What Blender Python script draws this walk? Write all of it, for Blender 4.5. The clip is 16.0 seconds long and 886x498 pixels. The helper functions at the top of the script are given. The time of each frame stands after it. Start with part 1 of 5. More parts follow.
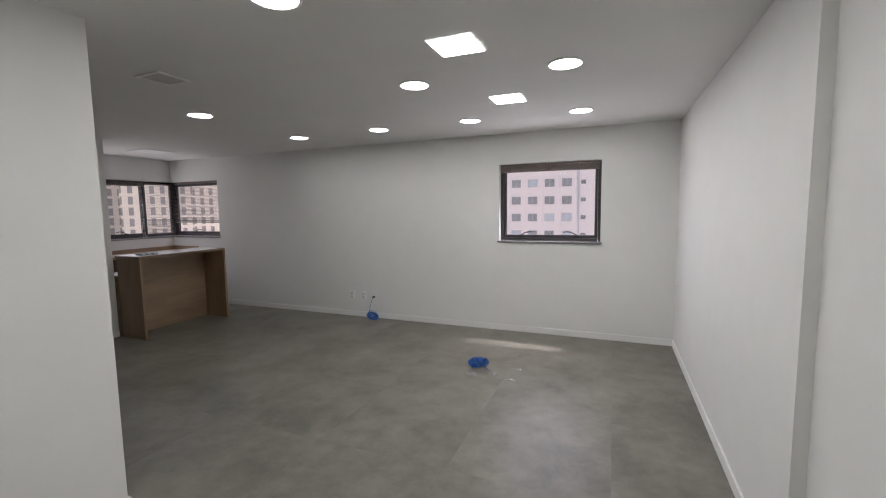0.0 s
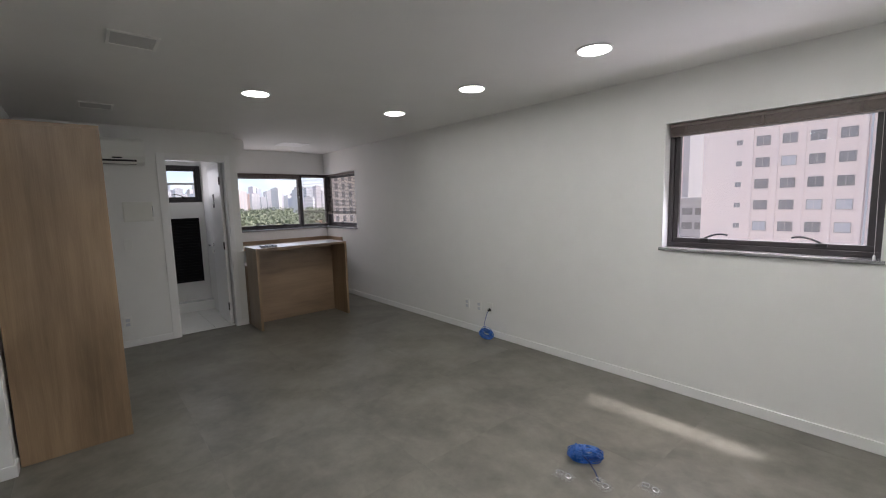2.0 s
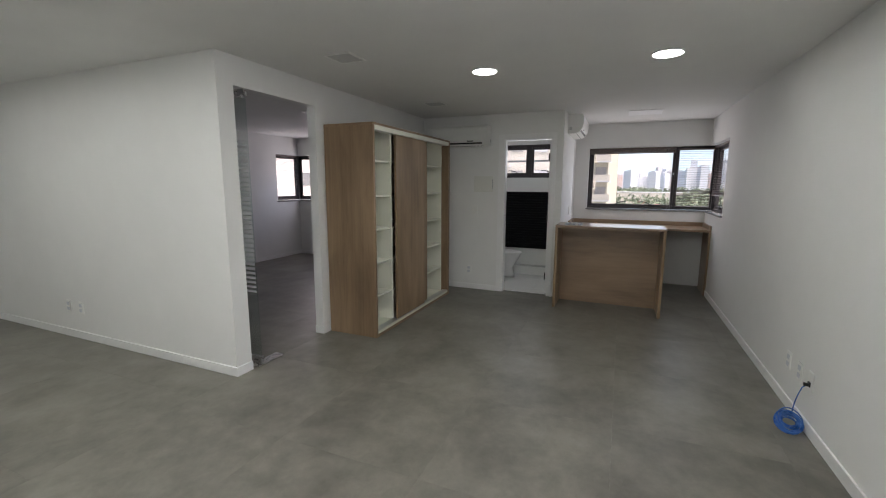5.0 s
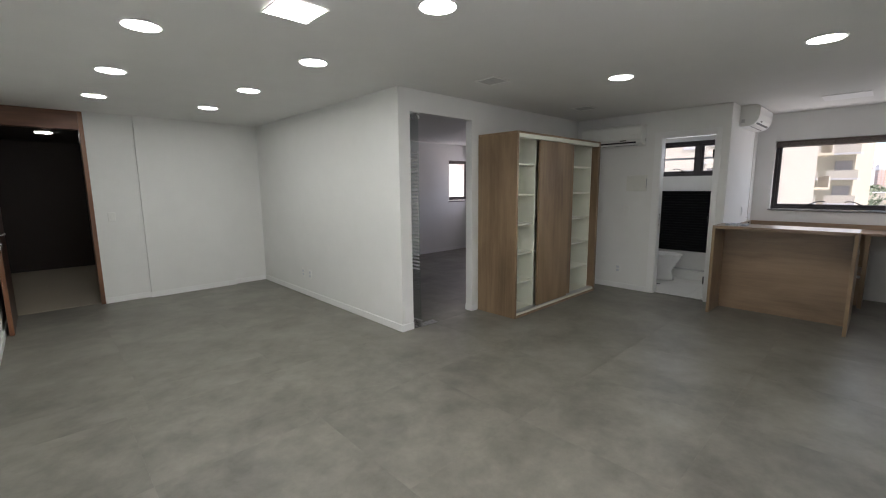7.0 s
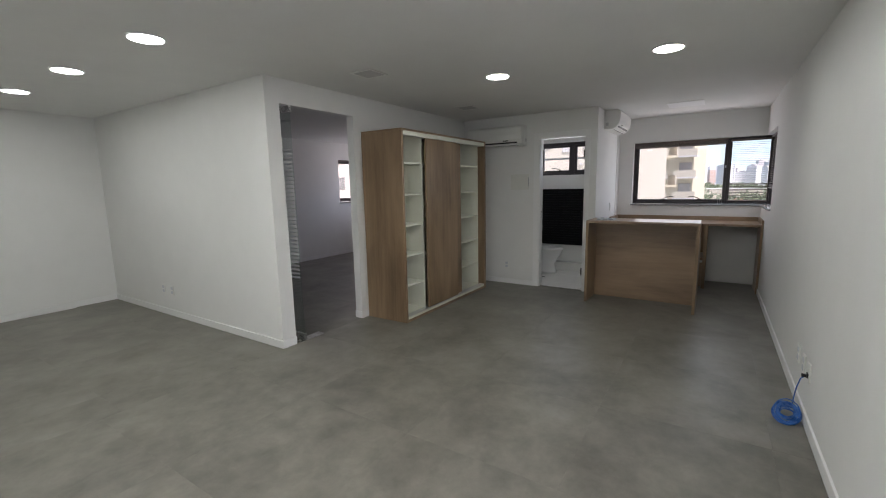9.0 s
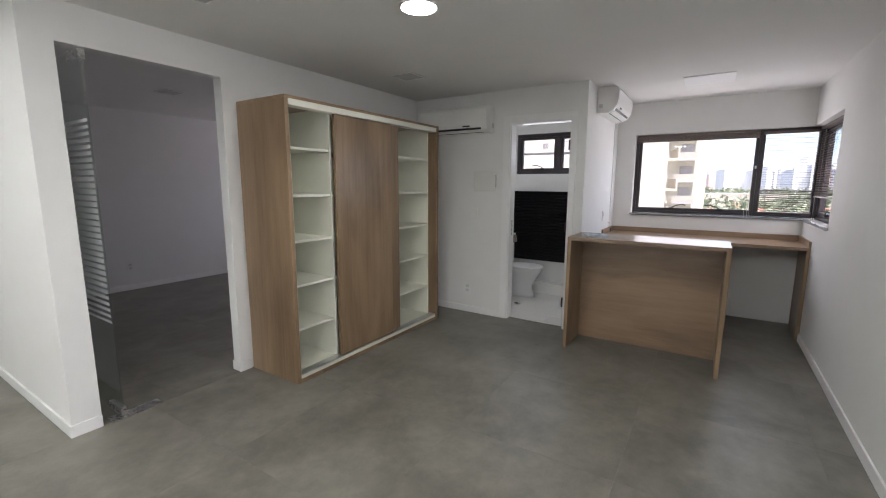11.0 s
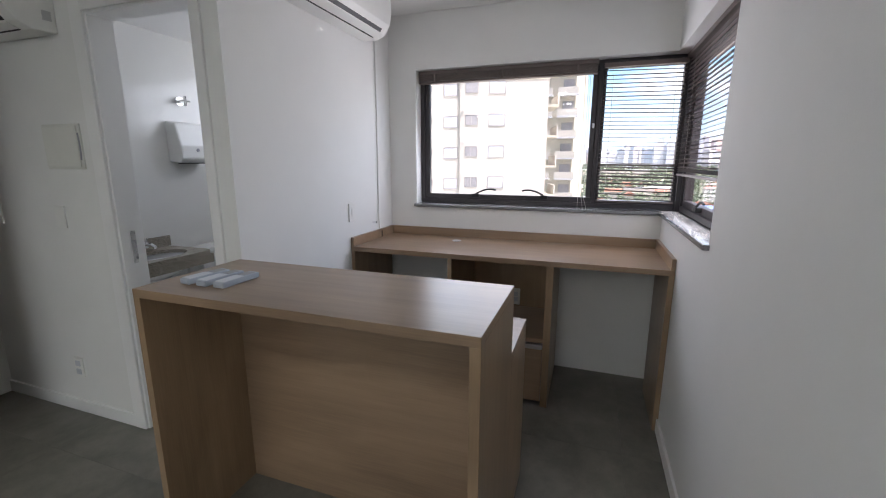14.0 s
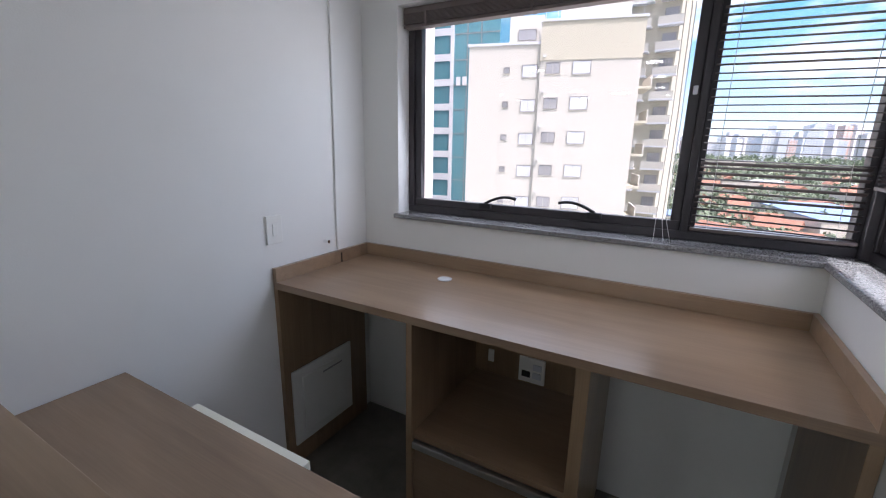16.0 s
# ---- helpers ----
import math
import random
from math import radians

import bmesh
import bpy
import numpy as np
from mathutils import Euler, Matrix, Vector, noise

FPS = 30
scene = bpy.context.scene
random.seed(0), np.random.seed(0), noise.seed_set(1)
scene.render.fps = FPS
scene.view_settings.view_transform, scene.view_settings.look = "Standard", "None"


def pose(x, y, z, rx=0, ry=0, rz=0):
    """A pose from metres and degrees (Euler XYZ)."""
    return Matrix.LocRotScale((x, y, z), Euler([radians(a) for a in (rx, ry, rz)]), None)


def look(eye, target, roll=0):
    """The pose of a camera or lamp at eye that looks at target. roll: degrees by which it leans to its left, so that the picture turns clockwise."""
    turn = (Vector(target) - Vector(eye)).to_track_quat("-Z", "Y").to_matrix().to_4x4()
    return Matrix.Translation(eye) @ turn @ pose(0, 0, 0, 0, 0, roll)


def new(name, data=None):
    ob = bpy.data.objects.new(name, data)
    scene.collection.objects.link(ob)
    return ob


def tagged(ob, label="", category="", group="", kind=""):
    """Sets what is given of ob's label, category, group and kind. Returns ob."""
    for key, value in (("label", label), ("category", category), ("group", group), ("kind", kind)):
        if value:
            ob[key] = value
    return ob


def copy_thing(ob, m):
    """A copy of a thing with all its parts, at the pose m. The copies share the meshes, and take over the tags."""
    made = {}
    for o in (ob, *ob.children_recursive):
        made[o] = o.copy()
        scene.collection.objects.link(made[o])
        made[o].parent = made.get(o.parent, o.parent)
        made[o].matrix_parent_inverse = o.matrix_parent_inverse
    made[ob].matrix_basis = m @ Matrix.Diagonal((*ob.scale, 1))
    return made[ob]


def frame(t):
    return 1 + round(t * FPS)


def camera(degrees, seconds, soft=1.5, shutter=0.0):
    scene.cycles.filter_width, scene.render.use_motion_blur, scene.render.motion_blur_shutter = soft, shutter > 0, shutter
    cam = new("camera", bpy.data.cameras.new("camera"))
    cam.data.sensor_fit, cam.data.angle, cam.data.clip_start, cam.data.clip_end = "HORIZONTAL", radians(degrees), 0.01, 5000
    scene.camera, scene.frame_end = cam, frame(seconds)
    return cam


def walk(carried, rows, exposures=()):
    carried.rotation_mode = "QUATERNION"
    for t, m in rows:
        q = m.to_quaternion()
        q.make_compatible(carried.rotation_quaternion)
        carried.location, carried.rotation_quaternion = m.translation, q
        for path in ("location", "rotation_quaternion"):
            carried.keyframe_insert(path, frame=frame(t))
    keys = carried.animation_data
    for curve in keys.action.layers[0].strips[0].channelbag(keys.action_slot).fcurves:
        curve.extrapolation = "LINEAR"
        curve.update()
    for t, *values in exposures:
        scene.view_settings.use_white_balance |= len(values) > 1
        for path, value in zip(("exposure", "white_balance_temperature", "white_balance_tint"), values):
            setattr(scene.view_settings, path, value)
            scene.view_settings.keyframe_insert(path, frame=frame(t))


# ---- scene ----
# ---- camera ----
cam = camera(93.1, 16.0, soft=1.1)
PATH = [
    (0, (0.002, 0.057, 1.55), (-0.746, 1.902, 1.361), -0.8),
    (0.5, (0.052, 0.491, 1.537), (-0.846, 2.268, 1.353), -0.8),
    (1, (0.032, 0.942, 1.529), (-1.09, 2.587, 1.342), -0.2),
    (1.5, (0.033, 1.335, 1.536), (-1.262, 2.846, 1.333), -1.0),
    (2, (0.049, 1.779, 1.548), (-1.462, 3.069, 1.322), -1.5),
    (2.5, (0.04, 2.202, 1.553), (-1.611, 3.301, 1.294), -2.6),
    (3, (0.08, 2.653, 1.543), (-1.749, 3.41, 1.257), -3.2),
    (3.5, (0.065, 3.014, 1.535), (-1.875, 3.389, 1.223), -2.0),
    (4, (-0.016, 3.426, 1.529), (-1.988, 3.333, 1.209), -2.3),
    (4.5, (-0.064, 3.779, 1.525), (-1.98, 3.296, 1.217), -1.0),
    (7, (0.292, 4.68, 1.498), (-1.074, 3.249, 1.204), -0.5),
    (7.5, (0.368, 4.723, 1.5), (-0.892, 3.195, 1.222), -1.0),
    (8, (0.317, 4.734, 1.509), (-1.063, 3.315, 1.225), -0.9),
    (8.5, (0.232, 4.715, 1.516), (-1.384, 3.576, 1.215), -0.3),
    (9, (0.037, 4.66, 1.484), (-1.624, 3.587, 1.187), -1.1),
    (11.5, (-2.039, 4.384, 1.486), (-3.705, 3.321, 1.18), 0.4),
    (12, (-2.491, 4.437, 1.478), (-4.169, 3.395, 1.164), -0.8),
    (12.5, (-2.921, 4.487, 1.486), (-4.664, 3.565, 1.154), -1.5),
    (13, (-3.445, 4.599, 1.49), (-5.269, 3.859, 1.139), -2.0),
    (13.5, (-3.908, 4.753, 1.464), (-5.749, 4.07, 1.083), -1.9),
    (14, (-4.347, 4.779, 1.448), (-6.196, 4.134, 1.043), 0.1),
    (14.5, (-4.711, 4.775, 1.458), (-6.553, 4.131, 1.02), 0.4),
    (15, (-5.082, 4.776, 1.468), (-6.898, 4.081, 1.002), 0.4),
    (15.5, (-5.369, 4.753, 1.474), (-7.16, 3.999, 1.003), 0.9),
    (16, (-5.567, 4.768, 1.474), (-7.262, 3.818, 1.0), 1.1),
]
walk(cam, [(t, look(eye, target, roll)) for t, eye, target, roll in PATH], [(0.0, 0.95, 6500, 14), (2.5, 1.0, 6500, 13), (4.5, 1.17, 6500, 10), (7.0, 1.28, 6500, 10), (9.0, 1.2, 6450, 10), (11.5, 1.86, 6450, 13), (13.0, 1.76, 6300, 9), (14.5, 1.48, 6180, 11), (16.0, 1.27, 5980, 10)])

# ---- world and sun ----
SUN_EL, SUN_AZ = 66.0, 25.0    # degrees above the horizon, and from +y towards +x
world = bpy.data.worlds.new("sky")
scene.world = world
world.use_nodes = True
sky = world.node_tree.nodes.new("ShaderNodeTexSky")
sky.sky_type, sky.sun_disc = "NISHITA", False
sky.dust_density, sky.ozone_density = 5.0, 0.4
sky.sun_elevation, sky.sun_rotation = radians(SUN_EL), radians(SUN_AZ)
world.node_tree.links.new(sky.outputs[0], world.node_tree.nodes["Background"].inputs["Color"])
world.node_tree.nodes["Background"].inputs["Strength"].default_value = 0.15
sun = new("sun", bpy.data.lights.new("sun", "SUN"))
sun.data.energy, sun.data.angle, sun.data.color = 2.9, radians(5.0), (1.0, 0.95, 0.96)
sd = Vector((math.sin(radians(SUN_AZ)) * math.cos(radians(SUN_EL)), math.cos(radians(SUN_AZ)) * math.cos(radians(SUN_EL)), math.sin(radians(SUN_EL))))
sun.matrix_world = look(sd * 50, (0, 0, 0))


def window_light(eye, target, w, h, watts, color):
    """Sky light that enters through a window's opening."""
    lamp = new("window_light", bpy.data.lights.new("window_light", "AREA"))
    lamp.data.shape, lamp.data.size, lamp.data.size_y, lamp.data.energy, lamp.data.color = "RECTANGLE", w, h, watts, color
    lamp.matrix_world = look(eye, target)


DAY = (0.90, 0.91, 1.0)
window_light((-7.34, 4.42, 1.61), (-6.0, 4.42, 1.30), 1.62, 0.88, 3.4, DAY)
window_light((-6.77, 5.23, 1.61), (-6.77, 4.0, 1.45), 1.10, 0.88, 0.7, DAY)
window_light((-0.73, 5.24, 1.61), (-0.73, 4.0, 1.20), 1.08, 0.85, 4.6, (0.88, 0.86, 1.0))
window_light((-7.34, -1.5, 1.61), (-6.0, -1.5, 1.45), 1.75, 0.88, 3.8, (0.94, 0.86, 1.0))
window_light((-7.18, 2.60, 1.90), (-6.0, 2.60, 1.6), 1.0, 0.42, 1.5, DAY)

# ---- small tools ----
ORIGIN = {}


def thing(name, loc, label, category, group="", kind=""):
    """An Empty at the thing's base, which parents its parts."""
    ob = new(name)
    ob.location = loc
    ob.empty_display_size = 0.1
    ORIGIN[ob] = Vector(loc)
    return tagged(ob, label, category, group, kind)


def part(name, bm, material, parent=None, label="", smooth=False, **tags):
    """Links a bmesh given in world places as one mesh object, under a thing or a part."""
    me = bpy.data.meshes.new(name)
    o = ORIGIN.get(parent, Vector((0, 0, 0)))
    bmesh.ops.translate(bm, verts=bm.verts, vec=-o)
    if smooth:
        for f in bm.faces:
            f.smooth = True
    bm.to_mesh(me)
    bm.free()
    for m in (material if isinstance(material, (list, tuple)) else [material]):
        me.materials.append(m)
    ob = new(name, me)
    ob.parent = parent
    ORIGIN[ob] = o
    return tagged(ob, label, **tags)


def box(x0, x1, y0, y1, z0, z1, bevel=0.0, bm=None, seg=2):
    own = bmesh.new()
    bmesh.ops.create_cube(own, size=1.0)
    bmesh.ops.scale(own, vec=(x1 - x0, y1 - y0, z1 - z0), verts=own.verts)
    bmesh.ops.translate(own, vec=((x0 + x1) / 2, (y0 + y1) / 2, (z0 + z1) / 2), verts=own.verts)
    if bevel:
        bmesh.ops.bevel(own, geom=own.edges[:], offset=bevel, segments=seg, profile=0.6, affect="EDGES", clamp_overlap=True)
    if bm is None:
        return own
    return join(bm, own)


def join(bm, other):
    me = bpy.data.meshes.new("tmp")
    other.to_mesh(me)
    other.free()
    bm.from_mesh(me)
    bpy.data.meshes.remove(me)
    return bm


def tube(points, radius, sides=8, bm=None, closed=False):
    """A round tube along points."""
    bm = bm or bmesh.new()
    pts = [Vector(p) for p in points]
    rings = []
    n = len(pts)
    side = None
    for i, p in enumerate(pts):
        if closed:
            d = pts[(i + 1) % n] - pts[i - 1]
        else:
            d = pts[min(i + 1, n - 1)] - pts[max(i - 1, 0)]
        d.normalize()
        if side is None:
            side = d.orthogonal().normalized()
        side = (side - d * side.dot(d)).normalized()
        up = d.cross(side)
        rings.append([bm.verts.new(p + radius * (math.cos(a) * side + math.sin(a) * up)) for a in (2 * math.pi * k / sides for k in range(sides))])
    for i in range(n if closed else n - 1):
        a, b = rings[i], rings[(i + 1) % n]
        for k in range(sides):
            bm.faces.new((a[k], a[(k + 1) % sides], b[(k + 1) % sides], b[k]))
    if not closed:
        bm.faces.new(rings[0][::-1])
        bm.faces.new(rings[-1])
    return bm


def lathe(profile, steps=32, bm=None, centre=(0, 0, 0), sx=1.0, sy=1.0):
    """Turns (radius, z) pairs round the z axis."""
    bm = bm or bmesh.new()
    cx, cy, cz = centre
    rings = []
    for r, z in profile:
        rings.append([bm.verts.new((cx + sx * r * math.cos(2 * math.pi * k / steps), cy + sy * r * math.sin(2 * math.pi * k / steps), cz + z)) for k in range(steps)])
    for a, b in zip(rings, rings[1:]):
        for k in range(steps):
            bm.faces.new((a[k], a[(k + 1) % steps], b[(k + 1) % steps], b[k]))
    bm.faces.new(rings[0][::-1])
    bm.faces.new(rings[-1])
    return bm


def extrude_profile(profile, axis, a0, a1, bevel=0.0):
    """A closed outline of (u, z) pairs drawn out along x or y from a0 to a1."""
    bm = bmesh.new()
    ends = []
    for a in (a0, a1):
        ends.append([bm.verts.new((a, u, z) if axis == "x" else (u, a, z)) for u, z in profile])
    n = len(profile)
    for k in range(n):
        bm.faces.new((ends[0][k], ends[0][(k + 1) % n], ends[1][(k + 1) % n], ends[1][k]))
    bm.faces.new(ends[0][::-1])
    bm.faces.new(ends[1])
    bmesh.ops.recalc_face_normals(bm, faces=bm.faces)
    if bevel:
        bmesh.ops.bevel(bm, geom=bm.edges[:], offset=bevel, segments=2, profile=0.6, affect="EDGES", clamp_overlap=True)
    return bm


def wall_mesh(axis, a0, a1, u0, u1, z0, z1, holes=()):
    """A wall that runs along x or y from u0 to u1, a0 to a1 thick, with openings (u0, u1, z0, z1) through it."""
    us = sorted({u0, u1, *[h[0] for h in holes], *[h[1] for h in holes]})
    zs = sorted({z0, z1, *[h[2] for h in holes], *[h[3] for h in holes]})
    us = [u for u in us if u0 <= u <= u1]
    zs = [z for z in zs if z0 <= z <= z1]

    def solid(i, j):
        if not (0 <= i < len(us) - 1 and 0 <= j < len(zs) - 1):
            return False
        u, z = (us[i] + us[i + 1]) / 2, (zs[j] + zs[j + 1]) / 2
        return not any(h[0] < u < h[1] and h[2] < z < h[3] for h in holes)

    bm = bmesh.new()
    cache = {}

    def v(a, u, z):
        key = (a, u, z)
        if key not in cache:
            cache[key] = bm.verts.new((u, a, z) if axis == "x" else (a, u, z))
        return cache[key]

    for i in range(len(us) - 1):
        for j in range(len(zs) - 1):
            if not solid(i, j):
                continue
            p, q, r, s = us[i], us[i + 1], zs[j], zs[j + 1]
            bm.faces.new([v(a0, p, r), v(a0, q, r), v(a0, q, s), v(a0, p, s)])
            bm.faces.new([v(a1, p, r), v(a1, q, r), v(a1, q, s), v(a1, p, s)])
            if not solid(i - 1, j):
                bm.faces.new([v(a0, p, r), v(a1, p, r), v(a1, p, s), v(a0, p, s)])
            if not solid(i + 1, j):
                bm.faces.new([v(a0, q, r), v(a1, q, r), v(a1, q, s), v(a0, q, s)])
            if not solid(i, j - 1):
                bm.faces.new([v(a0, p, r), v(a1, p, r), v(a1, q, r), v(a0, q, r)])
            if not solid(i, j + 1):
                bm.faces.new([v(a0, p, s), v(a1, p, s), v(a1, q, s), v(a0, q, s)])
    bmesh.ops.recalc_face_normals(bm, faces=bm.faces)
    return bm


# ---- materials ----
def material(name):
    m = bpy.data.materials.new(name)
    m.use_nodes = True
    nt = m.node_tree
    return m, nt, nt.nodes, nt.links, nt.nodes["Principled BSDF"]


def plain(name, color, rough=0.5, metal=0.0, vary=0.06, scale=8.0, bump=0.0, bump_scale=120.0, coat=0.0, spec=0.5):
    """A surface with soft variation at two scales and fine relief."""
    m, nt, nodes, links, bsdf = material(name)
    tc = nodes.new("ShaderNodeTexCoord")
    big = nodes.new("ShaderNodeTexNoise")
    big.inputs["Scale"].default_value, big.inputs["Detail"].default_value = scale * 0.12, 3.0
    fine = nodes.new("ShaderNodeTexNoise")
    fine.inputs["Scale"].default_value, fine.inputs["Detail"].default_value = scale, 5.0
    links.new(tc.outputs["Object"], big.inputs["Vector"])
    links.new(tc.outputs["Object"], fine.inputs["Vector"])
    mixn = nodes.new("ShaderNodeMath")
    mixn.operation = "MULTIPLY_ADD"
    mixn.inputs[1].default_value = 0.5
    half = nodes.new("ShaderNodeMath")
    half.operation = "MULTIPLY"
    half.inputs[1].default_value = 0.5
    links.new(big.outputs["Fac"], half.inputs[0])
    links.new(fine.outputs["Fac"], mixn.inputs[0])
    links.new(half.outputs[0], mixn.inputs[2])
    ramp = nodes.new("ShaderNodeValToRGB")
    ramp.color_ramp.elements[0].position, ramp.color_ramp.elements[1].position = 0.3, 0.7
    lo = [max(0.0, c * (1 - vary)) for c in color]
    hi = [min(1.0, c * (1 + vary)) for c in color]
    ramp.color_ramp.elements[0].color, ramp.color_ramp.elements[1].color = (*lo, 1), (*hi, 1)
    links.new(mixn.outputs[0], ramp.inputs["Fac"])
    links.new(ramp.outputs["Color"], bsdf.inputs["Base Color"])
    bsdf.inputs["Metallic"].default_value = metal
    rr = nodes.new("ShaderNodeMapRange")
    rr.inputs["To Min"].default_value, rr.inputs["To Max"].default_value = max(0.02, rough - 0.08), min(1.0, rough + 0.08)
    links.new(fine.outputs["Fac"], rr.inputs["Value"])
    links.new(rr.outputs[0], bsdf.inputs["Roughness"])
    bsdf.inputs["Specular IOR Level"].default_value = spec
    bsdf.inputs["Coat Weight"].default_value = coat
    if bump:
        bn = nodes.new("ShaderNodeTexNoise")
        bn.inputs["Scale"].default_value, bn.inputs["Detail"].default_value = bump_scale, 4.0
        links.new(tc.outputs["Object"], bn.inputs["Vector"])
        bp = nodes.new("ShaderNodeBump")
        bp.inputs["Strength"].default_value, bp.inputs["Distance"].default_value = bump, 0.004
        links.new(bn.outputs["Fac"], bp.inputs["Height"])
        links.new(bp.outputs["Normal"], bsdf.inputs["Normal"])
    return m


def laminate(name, axis, dark, light, rough=0.38, spec=0.5):
    """Wood-print laminate with the grain along an axis."""
    m, nt, nodes, links, bsdf = material(name)
    tc = nodes.new("ShaderNodeTexCoord")
    info = nodes.new("ShaderNodeObjectInfo")
    off = nodes.new("ShaderNodeVectorMath")
    off.operation = "MULTIPLY_ADD"
    comb = nodes.new("ShaderNodeCombineXYZ")
    for k in range(3):
        links.new(info.outputs["Random"], comb.inputs[k])
    links.new(comb.outputs[0], off.inputs[0])
    off.inputs[1].default_value = (3.0, 5.0, 7.0)
    links.new(tc.outputs["Object"], off.inputs[2])

    def stretched(along, across):
        mp = nodes.new("ShaderNodeMapping")
        s = [across] * 3
        s["xyz".index(axis)] = along
        mp.inputs["Scale"].default_value = s
        links.new(off.outputs[0], mp.inputs["Vector"])
        return mp

    def noise_of(vec, detail, distortion=0.0):
        n = nodes.new("ShaderNodeTexNoise")
        n.inputs["Scale"].default_value, n.inputs["Detail"].default_value, n.inputs["Distortion"].default_value = 1.0, detail, distortion
        links.new(vec.outputs[0], n.inputs["Vector"])
        return n

    patches, broad, grain = noise_of(stretched(1.1, 3.2), 3.0, 0.5), noise_of(stretched(0.8, 16.0), 4.0, 1.2), noise_of(stretched(7.0, 230.0), 6.0)

    def weigh(src, share, base=None):
        n = nodes.new("ShaderNodeMath")
        n.operation = "MULTIPLY_ADD"
        n.inputs[1].default_value, n.inputs[2].default_value = share, 0.0
        links.new(src.outputs[0], n.inputs[0])
        if base:
            links.new(base.outputs[0], n.inputs[2])
        return n

    add = weigh(grain, 0.16, weigh(broad, 0.26, weigh(patches, 0.58)))
    ramp = nodes.new("ShaderNodeValToRGB")
    ramp.color_ramp.elements[0].position, ramp.color_ramp.elements[1].position = 0.34, 0.66
    ramp.color_ramp.elements[0].color, ramp.color_ramp.elements[1].color = (*dark, 1), (*light, 1)
    links.new(add.outputs[0], ramp.inputs["Fac"])
    links.new(ramp.outputs["Color"], bsdf.inputs["Base Color"])
    bsdf.inputs["Roughness"].default_value = rough
    bsdf.inputs["Specular IOR Level"].default_value = spec
    bp = nodes.new("ShaderNodeBump")
    bp.inputs["Strength"].default_value, bp.inputs["Distance"].default_value = 0.12, 0.001
    links.new(grain.outputs["Fac"], bp.inputs["Height"])
    links.new(bp.outputs["Normal"], bsdf.inputs["Normal"])
    return m


def cement_floor(name):
    """Grey cement-look floor tile: clouds at two sizes, fine specks, satin gloss; every tile its own cut."""
    m, nt, nodes, links, bsdf = material(name)
    geo = nodes.new("ShaderNodeNewGeometry")
    info = nodes.new("ShaderNodeObjectInfo")
    comb = nodes.new("ShaderNodeCombineXYZ")
    for k in range(3):
        links.new(info.outputs["Random"], comb.inputs[k])
    off = nodes.new("ShaderNodeVectorMath")
    off.operation = "MULTIPLY_ADD"
    off.inputs[1].default_value = (0.32, 0.42, 0.0)
    links.new(comb.outputs[0], off.inputs[0])
    links.new(geo.outputs["Position"], off.inputs[2])

    def noise_of(scale, detail, rough=0.55, dist=0.0):
        n = nodes.new("ShaderNodeTexNoise")
        n.inputs["Scale"].default_value, n.inputs["Detail"].default_value = scale, detail
        n.inputs["Roughness"].default_value, n.inputs["Distortion"].default_value = rough, dist
        links.new(off.outputs[0], n.inputs["Vector"])
        return n

    clouds, mid, specks = noise_of(2.0, 5.0, 0.6, 0.2), noise_of(6.5, 6.0, 0.7, 0.2), noise_of(160.0, 2.0)
    a = nodes.new("ShaderNodeMath")
    a.operation = "MULTIPLY_ADD"
    a.inputs[1].default_value = 0.57
    links.new(clouds.outputs["Fac"], a.inputs[0])
    b = nodes.new("ShaderNodeMath")
    b.operation = "MULTIPLY_ADD"
    b.inputs[1].default_value = 0.35
    links.new(mid.outputs["Fac"], b.inputs[0])
    c = nodes.new("ShaderNodeMath")
    c.operation = "MULTIPLY"
    c.inputs[1].default_value = 0.08
    links.new(specks.outputs["Fac"], c.inputs[0])
    links.new(c.outputs[0], b.inputs[2])
    links.new(b.outputs[0], a.inputs[2])
    ramp = nodes.new("ShaderNodeValToRGB")
    e = ramp.color_ramp.elements
    e[0].position, e[1].position = 0.35, 0.67
    e[0].color, e[1].color = (0.105, 0.098, 0.082, 1), (0.255, 0.24, 0.205, 1)
    midc = ramp.color_ramp.elements.new(0.5)
    midc.color = (0.175, 0.165, 0.14, 1)
    links.new(a.outputs[0], ramp.inputs["Fac"])
    links.new(ramp.outputs["Color"], bsdf.inputs["Base Color"])
    rr = nodes.new("ShaderNodeMapRange")
    rr.inputs["To Min"].default_value, rr.inputs["To Max"].default_value = 0.30, 0.47
    links.new(mid.outputs["Fac"], rr.inputs["Value"])
    links.new(rr.outputs[0], bsdf.inputs["Roughness"])
    bp = nodes.new("ShaderNodeBump")
    bp.inputs["Strength"].default_value, bp.inputs["Distance"].default_value = 0.15, 0.001
    links.new(mid.outputs["Fac"], bp.inputs["Height"])
    links.new(bp.outputs["Normal"], bsdf.inputs["Normal"])
    return m


